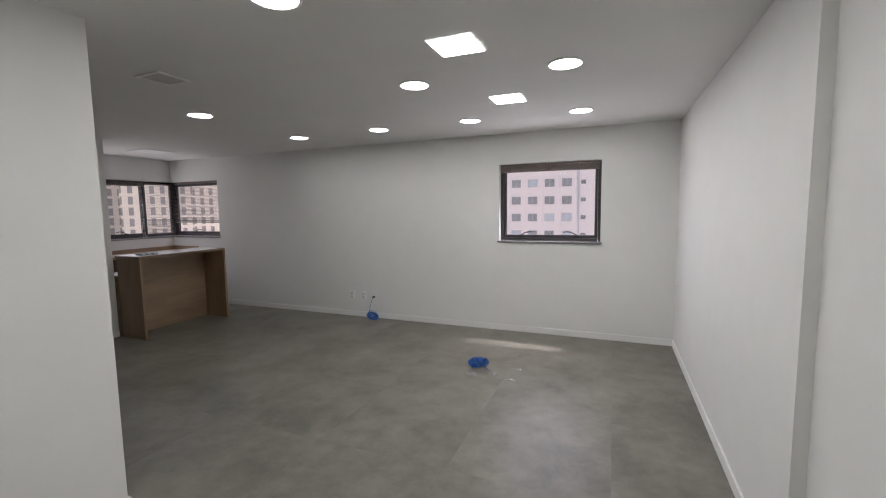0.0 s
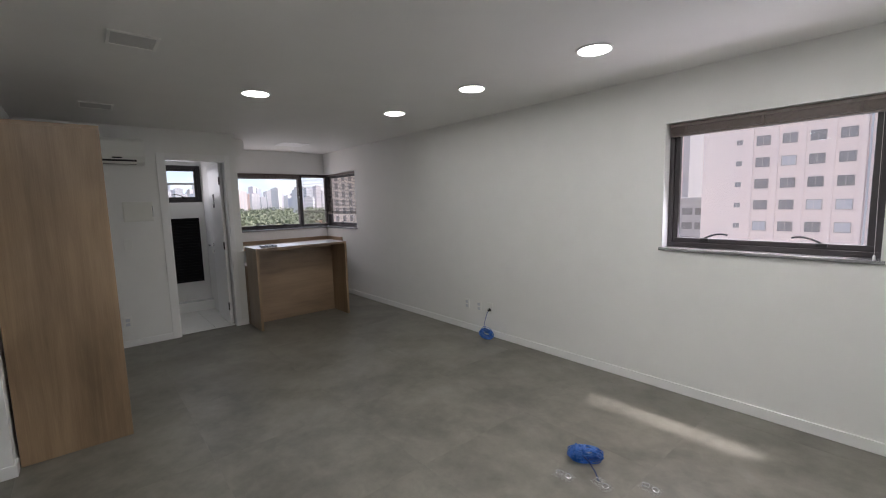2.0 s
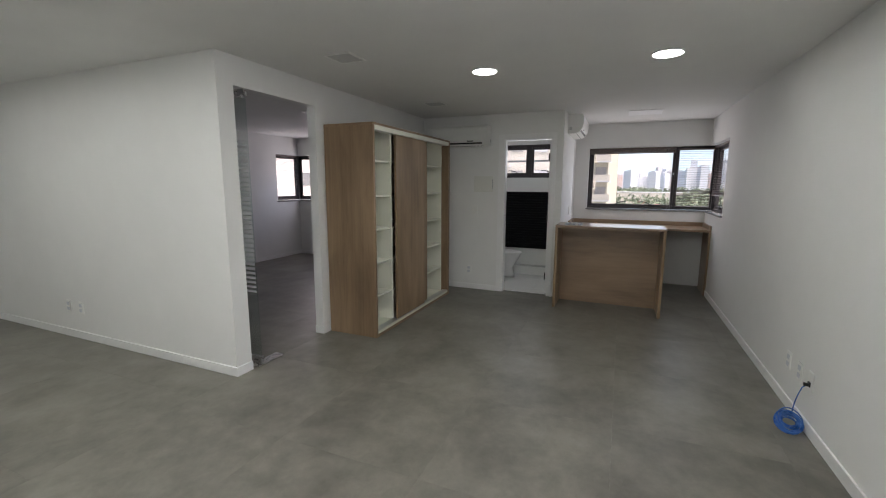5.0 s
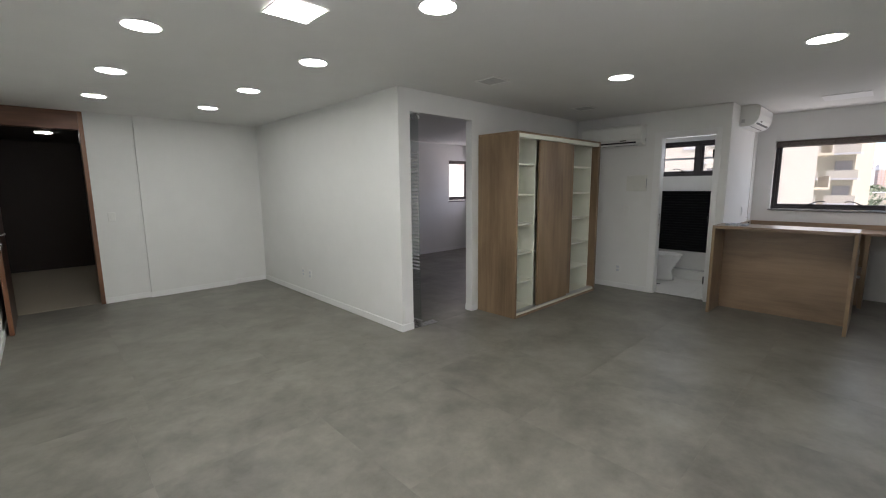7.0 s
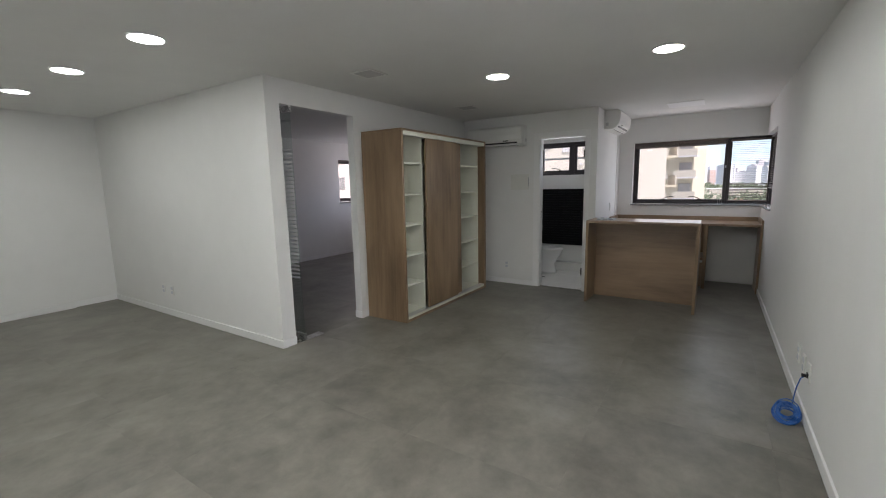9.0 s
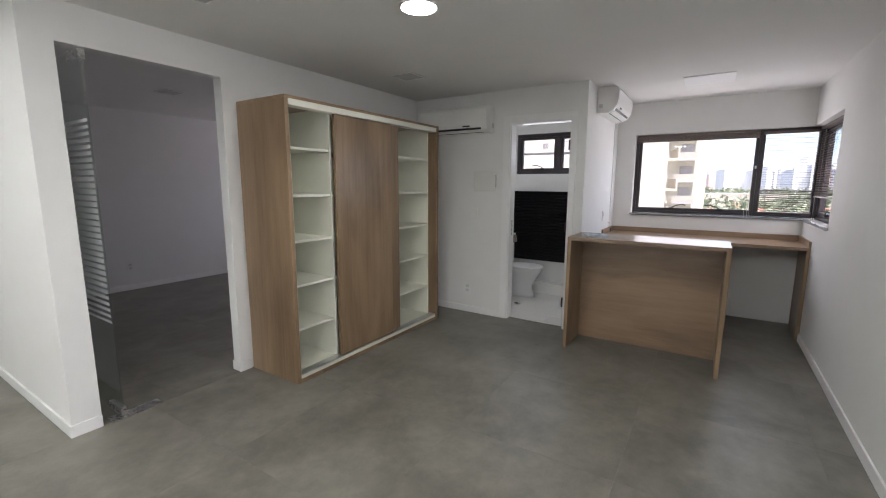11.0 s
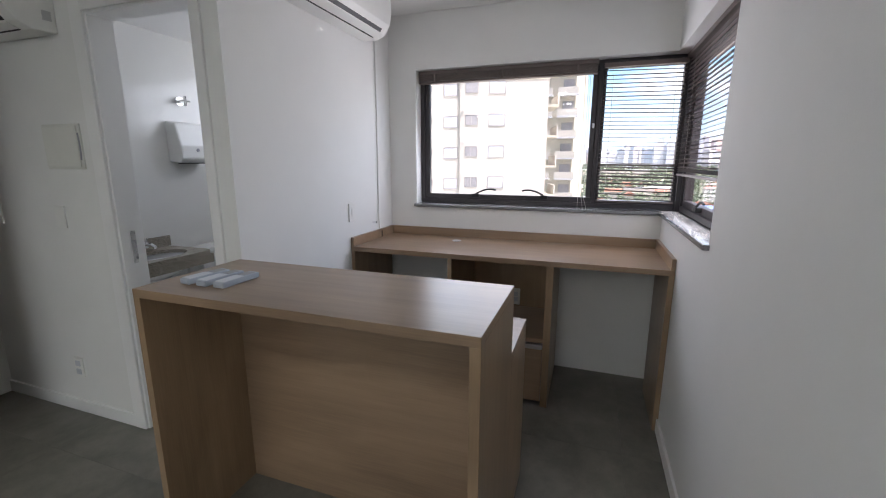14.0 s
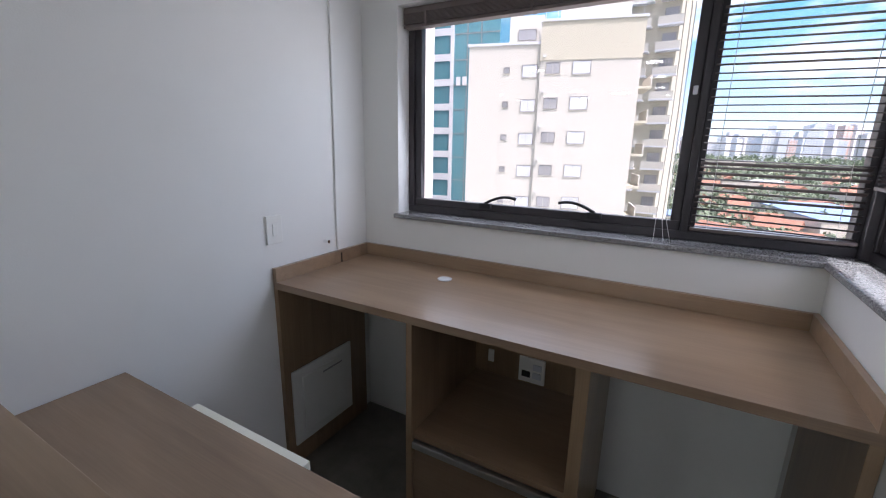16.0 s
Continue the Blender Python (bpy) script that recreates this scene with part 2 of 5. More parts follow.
def granite(name, base, dark, light, scale=90.0, rough=0.18):
    m, nt, nodes, links, bsdf = material(name)
    tc = nodes.new("ShaderNodeTexCoord")
    vor = nodes.new("ShaderNodeTexVoronoi")
    vor.inputs["Scale"].default_value = scale
    n = nodes.new("ShaderNodeTexNoise")
    n.inputs["Scale"].default_value, n.inputs["Detail"].default_value = scale * 0.5, 6.0
    links.new(tc.outputs["Object"], vor.inputs["Vector"])
    links.new(tc.outputs["Object"], n.inputs["Vector"])
    mix = nodes.new("ShaderNodeMix")
    mix.data_type = "RGBA"
    mix.inputs[0].default_value = 0.45
    links.new(vor.outputs["Color"], mix.inputs[6])
    links.new(n.outputs["Color"], mix.inputs[7])
    bw = nodes.new("ShaderNodeRGBToBW")
    links.new(mix.outputs[2], bw.inputs[0])
    ramp = nodes.new("ShaderNodeValToRGB")
    e = ramp.color_ramp.elements
    e[0].position, e[1].position = 0.33, 0.72
    e[0].color, e[1].color = (*dark, 1), (*light, 1)
    ramp.color_ramp.elements.new(0.5).color = (*base, 1)
    links.new(bw.outputs[0], ramp.inputs["Fac"])
    links.new(ramp.outputs["Color"], bsdf.inputs["Base Color"])
    bsdf.inputs["Roughness"].default_value = rough
    return m


def clear_glass(name, tint=(0.93, 0.95, 0.94), least=0.03, most=0.55, rough=0.0):
    """A pane: lets light straight through, with a mirror sheen that grows at a slant."""
    m, nt, nodes, links, bsdf = material(name)
    nodes.remove(bsdf)
    tr = nodes.new("ShaderNodeBsdfTransparent")
    tr.inputs["Color"].default_value = (*tint, 1)
    gl = nodes.new("ShaderNodeBsdfGlossy")
    gl.inputs["Roughness"].default_value = rough
    lw = nodes.new("ShaderNodeLayerWeight")
    pw = nodes.new("ShaderNodeMath")
    pw.operation = "POWER"
    pw.inputs[1].default_value = 5.0
    links.new(lw.outputs["Facing"], pw.inputs[0])
    rg = nodes.new("ShaderNodeMapRange")
    rg.inputs["To Min"].default_value, rg.inputs["To Max"].default_value = least, most
    links.new(pw.outputs[0], rg.inputs["Value"])
    mix = nodes.new("ShaderNodeMixShader")
    links.new(rg.outputs[0], mix.inputs["Fac"])
    links.new(tr.outputs[0], mix.inputs[1])
    links.new(gl.outputs[0], mix.inputs[2])
    links.new(mix.outputs[0], nodes["Material Output"].inputs["Surface"])
    return m


def clear_plastic(name):
    """Thin clear plastic with a milky sheen."""
    m, nt, nodes, links, bsdf = material(name)
    bsdf.inputs["Base Color"].default_value = (0.82, 0.82, 0.83, 1)
    bsdf.inputs["Roughness"].default_value = 0.12
    tr = nodes.new("ShaderNodeBsdfTransparent")
    mix = nodes.new("ShaderNodeMixShader")
    mix.inputs["Fac"].default_value = 0.09
    links.new(tr.outputs[0], mix.inputs[1])
    links.new(bsdf.outputs[0], mix.inputs[2])
    links.new(mix.outputs[0], nodes["Material Output"].inputs["Surface"])
    return m


def glow(name, color, strength):
    m, nt, nodes, links, bsdf = material(name)
    bsdf.inputs["Base Color"].default_value = (0.8, 0.8, 0.8, 1)
    bsdf.inputs["Emission Color"].default_value = (*color, 1)
    bsdf.inputs["Emission Strength"].default_value = strength
    return m


def facade_windows(name, wall, glass, cols, rows, wpart=0.55, hpart=0.5):
    """Far-off facade: storeys and window bays by the metre, on the wall colour."""
    m, nt, nodes, links, bsdf = material(name)
    tc = nodes.new("ShaderNodeTexCoord")
    sep = nodes.new("ShaderNodeSeparateXYZ")
    links.new(tc.outputs["Object"], sep.inputs[0])
    add = nodes.new("ShaderNodeMath")
    add.operation = "ADD"
    links.new(sep.outputs[0], add.inputs[0])
    links.new(sep.outputs[1], add.inputs[1])

    def bars(src, pitch, share):
        d = nodes.new("ShaderNodeMath")
        d.operation = "DIVIDE"
        d.inputs[1].default_value = pitch
        links.new(src, d.inputs[0])
        f = nodes.new("ShaderNodeMath")
        f.operation = "FRACT"
        links.new(d.outputs[0], f.inputs[0])
        c = nodes.new("ShaderNodeMath")
        c.operation = "LESS_THAN"
        c.inputs[1].default_value = share
        links.new(f.outputs[0], c.inputs[0])
        return c.outputs[0]

    mul = nodes.new("ShaderNodeMath")
    mul.operation = "MULTIPLY"
    links.new(bars(add.outputs[0], cols, wpart), mul.inputs[0])
    links.new(bars(sep.outputs[2], rows, hpart), mul.inputs[1])
    mix = nodes.new("ShaderNodeMix")
    mix.data_type = "RGBA"
    links.new(mul.outputs[0], mix.inputs[0])
    mix.inputs[6].default_value, mix.inputs[7].default_value = (*wall, 1), (*glass, 1)
    links.new(mix.outputs[2], bsdf.inputs["Base Color"])
    bsdf.inputs["Roughness"].default_value = 0.6
    return m


PAINT = plain("white_wall_paint", (0.80, 0.80, 0.78), 0.75, vary=0.025, scale=5.0, bump=0.10, bump_scale=220.0, spec=0.3)
CEILING_PAINT = plain("white_ceiling_paint", (0.78, 0.78, 0.76), 0.85, vary=0.03, scale=3.0, bump=0.08, bump_scale=180.0, spec=0.2)
TRIM = plain("white_trim_paint", (0.84, 0.84, 0.83), 0.35, vary=0.02, scale=10.0)
FLOOR = cement_floor("cement_look_tile")
GROUT = plain("grey_joint", (0.075, 0.07, 0.062), 0.9, vary=0.1, scale=60.0)
OAK_V = laminate("oak_laminate_upright", "z", (0.166, 0.107, 0.060), (0.361, 0.249, 0.150), 0.30, 0.6)
OAK_Y = laminate("oak_laminate_lengthwise", "y", (0.186, 0.122, 0.074), (0.368, 0.252, 0.160), 0.28, 0.7)
WHITE_BOARD = plain("white_melamine", (0.85, 0.855, 0.745), 0.35, vary=0.02, scale=12.0)
ALU = plain("brushed_aluminium", (0.72, 0.72, 0.72), 0.35, metal=1.0, vary=0.06, scale=60.0)
CHROME = plain("chrome", (0.85, 0.85, 0.86), 0.10, metal=1.0, vary=0.03, scale=30.0)
BRONZE = plain("dark_bronze_aluminium", (0.042, 0.036, 0.039), 0.42, vary=0.2, scale=40.0, spec=0.5)
SLAT = plain("brown_blind_slat", (0.15, 0.118, 0.108), 0.38, vary=0.12, scale=30.0, metal=0.3)
LOUVRE = plain("black_louvre_paint", (0.006, 0.006, 0.007), 0.7, vary=0.2, scale=40.0, spec=0.2)
BLACK = plain("black_plastic", (0.012, 0.012, 0.013), 0.5, vary=0.2, scale=40.0)
PLASTIC = plain("white_plastic", (0.80, 0.80, 0.77), 0.34, vary=0.02, scale=14.0)
CREAM_PLASTIC = plain("cream_plastic", (0.74, 0.74, 0.69), 0.45, vary=0.03, scale=14.0)
REMOTE_GREY = plain("blue_grey_plastic", (0.40, 0.44, 0.50), 0.4, vary=0.05, scale=40.0)
PLASTIC_GREY = plain("pale_grey_plastic", (0.60, 0.62, 0.66), 0.42, vary=0.04, scale=30.0)
PORCELAIN = plain("white_porcelain", (0.84, 0.84, 0.82), 0.12, vary=0.015, scale=6.0, coat=0.4)
GRANITE = granite("speckled_grey_granite", (0.23, 0.23, 0.235), (0.13, 0.13, 0.132), (0.36, 0.358, 0.358), 300.0, 0.07)
STONE = granite("brown_granite", (0.31, 0.28, 0.23), (0.19, 0.165, 0.13), (0.43, 0.40, 0.34), 220.0, 0.25)
WINDOW_GLASS = clear_glass("window_glass", (0.985, 0.96, 0.968))
DOOR_GLASS = clear_glass("tempered_door_glass", (0.90, 0.94, 0.925), 0.05, 0.6)
FROST = plain("frosted_film", (0.62, 0.64, 0.64), 0.6, vary=0.03, scale=20.0)
RED_WOOD = laminate("stained_door_wood", "z", (0.13, 0.055, 0.027), (0.31, 0.145, 0.072), 0.35)
# door wood darkened: the shade on the leaf's unlit face is in the colour
SHADED_DOOR = laminate("shaded_door_wood", "z", (0.020, 0.008, 0.006), (0.055, 0.022, 0.014), 0.3)
RED_WOOD_X = laminate("stained_panel_wood", "x", (0.13, 0.055, 0.027), (0.29, 0.135, 0.068), 0.35)
BLUE_CABLE = plain("blue_cable_sheath", (0.032, 0.135, 0.46), 0.28, vary=0.5, scale=25.0)
CLEAR = clear_plastic("clear_plastic")
BATH_TILE = plain("white_bath_tile", (0.80, 0.80, 0.77), 0.14, vary=0.02, scale=4.0)
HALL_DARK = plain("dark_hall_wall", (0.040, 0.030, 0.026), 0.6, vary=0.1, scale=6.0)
HALL_FLOOR = plain("pale_hall_tile", (0.42, 0.37, 0.29), 0.35, vary=0.08, scale=9.0)
LED = glow("led_diffuser", (0.985, 1.0, 0.975), 20.0)
LED_OFF = plain("opal_diffuser_off", (0.82, 0.82, 0.82), 0.4, vary=0.01, scale=6.0)
HALL_LED = glow("hall_lamp", (1.0, 0.97, 0.92), 16.0)
MIRROR = plain("mirror_silver", (0.90, 0.91, 0.91), 0.02, metal=1.0, vary=0.01, scale=5.0)
STEEL = plain("satin_steel", (0.60, 0.60, 0.59), 0.28, metal=1.0, vary=0.05, scale=50.0)
CORD = plain("pale_cord", (0.55, 0.52, 0.50), 0.7, vary=0.05, scale=90.0)
NAVY_CABLE = plain("navy_cable_sheath", (0.012, 0.03, 0.12), 0.35, vary=0.2, scale=40.0)
VENT_PLATE = plain("grey_vent_plate", (0.56, 0.56, 0.55), 0.6, vary=0.06, scale=20.0)
TINT_LABEL = plain("grey_label", (0.35, 0.36, 0.38), 0.5, vary=0.05, scale=40.0)

# ---- the rooms ----
H = 2.457                      # ceiling
N, S, E1, E2 = 5.215, -2.32, 0.65, 0.70
WX, BX, AY = -7.285, -5.772, 3.332
JX, JY = -2.31, 1.34
OUT_N, OUT_W, SIDE_S = 5.47, -7.52, -2.38
SILL, HEAD = 1.147, 2.088


def setting(name, bm, mat, label, category="wall"):
    return part(name, bm, mat, None, label, category=category, kind="structure")


# walls
setting("wall_north", wall_mesh("x", N, OUT_N, OUT_W, E1 + 0.25, -0.12, H + 0.1, [(-1.325, -0.13, SILL - 0.03, HEAD), (OUT_W - 1, -6.15, SILL - 0.03, HEAD)]), PAINT, "white painted outer wall with two window openings")
setting("wall_west", wall_mesh("y", OUT_W, WX, AY - 0.13, N, -0.12, H + 0.1, [(3.545, N + 1, SILL - 0.03, HEAD)]), PAINT, "white painted outer wall below and above the corner window")
setting("wall_east", wall_mesh("y", E1, E1 + 0.25, 1.95, N, -0.12, H + 0.1), PAINT, "plain white painted wall")
setting("wall_east_recessed", wall_mesh("y", E2, E2 + 0.2, -2.62, 1.95, -0.12, H + 0.1), PAINT, "white painted wall set back behind a shallow corner")
setting("wall_south", wall_mesh("x", -2.52, S, JX - 0.13, E2, -0.12, H + 0.1, [(-0.203, E2 + 1, -1, H + 1)]), PAINT, "white painted wall beside the entrance door")
setting("wall_south_pier", wall_mesh("x", S, S + 0.045, -1.82, -0.71, 0.0, H), PAINT, "shallow white pier on the wall")
setting("wall_partition_side", wall_mesh("y", JX - 0.13, JX, S, JY - 0.095, -0.12, H + 0.1), PAINT, "white partition wall with two sockets")
setting("wall_partition", wall_mesh("x", JY - 0.095, JY, OUT_W, JX, -0.12, H + 0.1, [(-3.37, -2.455, -1.0, 2.242)]), PAINT, "white partition with an opening for the glass door")
setting("wall_bath_front", wall_mesh("y", BX - 0.12, BX, JY, AY, -0.12, H + 0.1, [(2.535, 3.20, -1.0, 2.125)]), PAINT, "white wall with the bathroom doorway")
setting("wall_alcove", wall_mesh("x", AY - 0.13, AY, WX, BX - 0.12, -0.12, H + 0.1), PAINT, "white wall between alcove and bathroom")
setting("wall_side_south", wall_mesh("x", SIDE_S - 0.2, SIDE_S, OUT_W, JX - 0.13, -0.12, H + 0.1, [(OUT_W - 1, -6.66, SILL + 0.02, 2.10)]), PAINT, "white outer wall of the side room with a corner window")
setting("wall_side_west", wall_mesh("y", OUT_W, WX, SIDE_S, JY - 0.095, -0.12, H + 0.1, [(SIDE_S - 1, -0.55, SILL + 0.02, 2.10)]), PAINT, "white outer wall of the side room below the window")
setting("wall_bath_west", wall_mesh("y", OUT_W, -7.20, JY, AY - 0.13, -0.12, H + 0.1, [(2.02, 3.19, 1.63, 2.17)]), BATH_TILE, "white tiled bathroom wall with a small window")
setting("wall_bath_south", wall_mesh("x", 1.83, 1.95, -7.20, BX - 0.12, -0.12, H), BATH_TILE, "white bathroom wall behind the washbasin")
setting("ceiling", box(OUT_W, E1 + 0.25, -2.6, OUT_N, H + 0.002, H + 0.18), CEILING_PAINT, "flat white plasterboard ceiling", "ceiling")
setting("bath_ceiling", box(-7.2, BX - 0.12, 1.95, AY - 0.13, 2.30, 2.33), CEILING_PAINT, "lower white bathroom ceiling", "ceiling")

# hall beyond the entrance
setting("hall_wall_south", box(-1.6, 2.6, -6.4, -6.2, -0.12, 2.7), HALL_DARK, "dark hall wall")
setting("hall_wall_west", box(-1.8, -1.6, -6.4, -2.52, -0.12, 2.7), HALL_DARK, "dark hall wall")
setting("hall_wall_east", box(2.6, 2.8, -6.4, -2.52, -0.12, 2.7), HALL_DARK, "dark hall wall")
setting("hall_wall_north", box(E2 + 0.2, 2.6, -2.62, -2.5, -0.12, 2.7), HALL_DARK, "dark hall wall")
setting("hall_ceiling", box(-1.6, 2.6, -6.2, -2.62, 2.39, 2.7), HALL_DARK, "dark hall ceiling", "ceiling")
setting("hall_floor", box(-1.6, 2.6, -6.2, -2.44, -0.12, -0.002), HALL_FLOOR, "pale stone hall floor", "floor")

# floors
floor = setting("floor", box(OUT_W, E2 + 0.1, -2.44, OUT_N, -0.12, -0.006), GROUT, "grey cement-look tile floor with fine joints", "floor")
bath_floor = setting("bath_floor", box(-7.2, BX - 0.06, 1.95, AY - 0.13, -0.004, 0.004), GROUT, "white glossy bathroom floor", "floor")


# baseboards
def baseboard(name, bm):
    setting(name, bm, TRIM, "white painted baseboard", "baseboard")


BT, BH = 0.013, 0.075
runs = [
    ("x", N - BT, N, -6.70, E1), ("y", E1 - BT, E1, 1.95, N - BT), ("y", E2 - BT, E2, -2.2, 1.95),
    ("x", S, S + BT, -0.70, -0.213), ("x", S + 0.045, S + 0.045 + BT, -1.83, -0.697), ("x", S, S + BT, JX, -1.833),
    ("y", JX, JX + BT, S + BT, JY + BT), ("x", JY, JY + BT, -2.455, JX), ("x", JY, JY + BT, -3.46, -3.37),
    ("y", BX, BX + BT, JY, 2.50), ("y", BX, BX + BT, 3.235, AY),
    ("x", SIDE_S, SIDE_S + BT, WX, JX - 0.13), ("y", WX, WX + BT, SIDE_S + BT, JY - 0.095),
    ("y", -3.37, -3.37 + BT, JY - 0.095, JY + BT),
]
for axis, a0, a1, u0, u1 in runs:
    if axis == "x":
        baseboard("baseboard", box(u0, u1, a0, a1, 0.0, BH, 0.003))
    else:
        baseboard("baseboard", box(a0, a1, u0, u1, 0.0, BH, 0.003))


# ---- windows ----
def bar_frame(axis, a0, a1, u0, u1, z0, z1, w, bevel=0.004):
    """A rectangular frame of bars of width w, between a0 and a1 across its depth."""
    bm = bmesh.new()
    for p, q, r, s in ((u0, u1, z0, z0 + w), (u0, u1, z1 - w, z1), (u0, u0 + w, z0 + w, z1 - w), (u1 - w, u1, z0 + w, z1 - w)):
        if axis == "x":
            box(p, q, a0, a1, r, s, bevel, bm)
        else:
            box(a0, a1, p, q, r, s, bevel, bm)
    return bm


def flat(axis, a0, a1, u0, u1, z0, z1, bevel=0.0):
    return box(u0, u1, a0, a1, z0, z1, bevel) if axis == "x" else box(a0, a1, u0, u1, z0, z1, bevel)


def latch(axis, a, inward, u, z, way, parent):
    """A curved window stay: a block on the bottom rail and a bowed arm."""
    bm = flat(axis, min(a, a + inward * 0.03), max(a, a + inward * 0.03), u - 0.028, u + 0.028, z - 0.014, z + 0.012, 0.005)
    pts = []
    for k in range(9):
        f = k / 8
        du, dz = way * 0.15 * f, 0.012 + 0.035 * math.sin(f * 2.2)
        pts.append((u + du, a + inward * 0.022, z + dz) if axis == "x" else (a + inward * 0.022, u + du, z + dz))
    tube(pts, 0.0065, 6, bm)
    part("latch", bm, BLACK, parent, "black curved window stay")


def pane(axis, a, u0, u1, z0, z1, parent, mat=None):
    ob = part("pane", flat(axis, a - 0.002, a + 0.002, u0, u1, z0, z1), mat or WINDOW_GLASS, parent, "clear glass pane")
    ob.visible_shadow = False


def sash(axis, a, inward, u0, u1, z0, z1, parent, w=0.045):
    part("sash", bar_frame(axis, a - 0.018, a + 0.018, u0, u1, z0, z1, w), BRONZE, parent, "dark bronze aluminium sash")
    pane(axis, a, u0 + w - 0.004, u1 - w + 0.004, z0 + w - 0.004, z1 - w + 0.004, parent)


def stacked_blind(axis, a, u0, u1, z1, parent_label, slats=9):
    """A venetian blind drawn right up: head rail, a pile of slats and the bottom rail."""
    loc = ((u0 + u1) / 2, a, z1) if axis == "x" else (a, (u0 + u1) / 2, z1)
    b = thing("venetian_blind", loc, parent_label, "blind")
    part("head_rail", flat(axis, a - 0.02, a + 0.02, u0, u1, z1 - 0.026, z1, 0.002), SLAT, b)
    for k in range(slats):
        z = z1 - 0.030 - 0.0046 * k
        part("slat", flat(axis, a - 0.0245, a + 0.0245, u0 + 0.004, u1 - 0.004, z - 0.003, z, 0.0), SLAT, b)
    z = z1 - 0.032 - 0.0046 * slats
    part("bottom_rail", flat(axis, a - 0.024, a + 0.024, u0 + 0.003, u1 - 0.003, z - 0.013, z, 0.003), SLAT, b)
    for f in (0.1, 0.5, 0.9):
        u = u0 + f * (u1 - u0)
        part("clip", flat(axis, a - 0.028, a + 0.028, u - 0.006, u + 0.006, z - 0.014, z1 - 0.026, 0.001), SLAT, b)
    return b


def hung_blind(axis, a, u0, u1, z1, z0, label, pitch=0.0225, tilt=0.10, pile=0, droop=0.0, loose=()):
    """A venetian blind let down: slats on cords, the last ones piled on the bottom rail."""
    loc = ((u0 + u1) / 2, a, z1) if axis == "x" else (a, (u0 + u1) / 2, z1)
    b = thing("venetian_blind", loc, label, "blind")
    part("head_rail", flat(axis, a - 0.02, a + 0.02, u0, u1, z1 - 0.026, z1, 0.002), SLAT, b)
    rng = random.Random(int(abs(u0) * 100))
    z = z1 - 0.045
    heights = []
    while z > z0 + 0.02 + pile * 0.012:
        heights.append(z)
        z -= pitch
    for k in range(pile):
        heights.append(z)
        z -= 0.012
    slats = [(z, tilt + rng.uniform(-0.05, 0.05)) for z in heights]
    if loose:
        slats = [(z, lean) for z, lean in slats if z > z0 + loose[0][0] + 0.012] + [(z0 + h, lean) for h, lean in loose]
        heights.append(z0 + loose[-1][0])
    for z, lean in slats:
        bm = bmesh.new()
        d0, d1 = rng.uniform(-0.002, 0.002), rng.uniform(-0.002, 0.002) - droop
        rows = []
        for s, c in ((-1, 0.0), (-0.5, 0.0022), (0, 0.003), (0.5, 0.0022), (1, 0.0)):
            line = []
            for u, dz in ((u0 + 0.006, d0), ((u0 + u1) / 2, (d0 + d1) / 2), (u1 - 0.006, d1)):
                across, up = a + s * 0.0125 * math.cos(lean), z + dz + c + s * 0.0125 * math.sin(lean)
                line.append(bm.verts.new((u, across, up) if axis == "x" else (across, u, up)))
            rows.append(line)
        for r, q in zip(rows, rows[1:]):
            for k in range(2):
                bm.faces.new((r[k], r[k + 1], q[k + 1], q[k]))
        bmesh.ops.solidify(bm, geom=bm.faces[:], thickness=0.0012)
        part("slat", bm, SLAT, b)
    z = heights[-1] - 0.016
    part("bottom_rail", flat(axis, a - 0.013, a + 0.013, u0 + 0.004, u1 - 0.004, z - 0.012, z, 0.003), SLAT, b)
    for f in (0.12, 0.88):
        u = u0 + f * (u1 - u0)
        pts = [(u, a, z1 - 0.02), (u, a, z)] if axis == "x" else [(a, u, z1 - 0.02), (a, u, z)]
        part("cord", tube(pts, 0.0011, 5), CORD, b, "thin pale cord")
    return b


# corner window over the desk
FX, FY = -7.405, 5.345
w1 = thing("window_1", (FX, 4.4, SILL), "dark bronze corner window over the desk", "window", kind="structure")
part("window_frame", bar_frame("y", FX - 0.03, FX + 0.03, 3.545, 5.30, SILL, HEAD, 0.032), BRONZE, w1)
part("window_frame", bar_frame("x", FY - 0.03, FY + 0.03, -7.36, -6.15, SILL, HEAD, 0.032), BRONZE, w1)
part("corner_post", box(FX - 0.035, FX + 0.06, 5.29, FY + 0.04, SILL, HEAD, 0.004), BRONZE, w1)
part("mullion", box(FX - 0.03, FX + 0.03, 4.782, 4.808, SILL + 0.03, HEAD - 0.03, 0.004), BRONZE, w1)
sash("y", FX, 1, 3.577, 4.782, SILL + 0.032, HEAD - 0.032, w1, 0.036)
sash("y", FX, 1, 4.808, 5.29, SILL + 0.032, HEAD - 0.032, w1, 0.022)
sash("x", FY, -1, -7.33, -6.18, SILL + 0.032, HEAD - 0.032, w1, 0.04)
latch("y", FX + 0.018, 1, 3.98, SILL + 0.062, 1, w1)
latch("y", FX + 0.018, 1, 4.47, SILL + 0.062, -1, w1)
latch("x", FY - 0.018, -1, -6.85, SILL + 0.06, 1, w1)
part("handle", box(FX + 0.018, FX + 0.034, 4.758, 4.774, 1.67, 1.70, 0.004), PLASTIC_GREY, w1, "small pale catch")
part("window_sill", box(OUT_W + 0.02, WX + 0.025, 3.53, OUT_N - 0.02, SILL - 0.024, SILL - 0.002, 0.005), GRANITE, w1, "speckled grey granite sill")
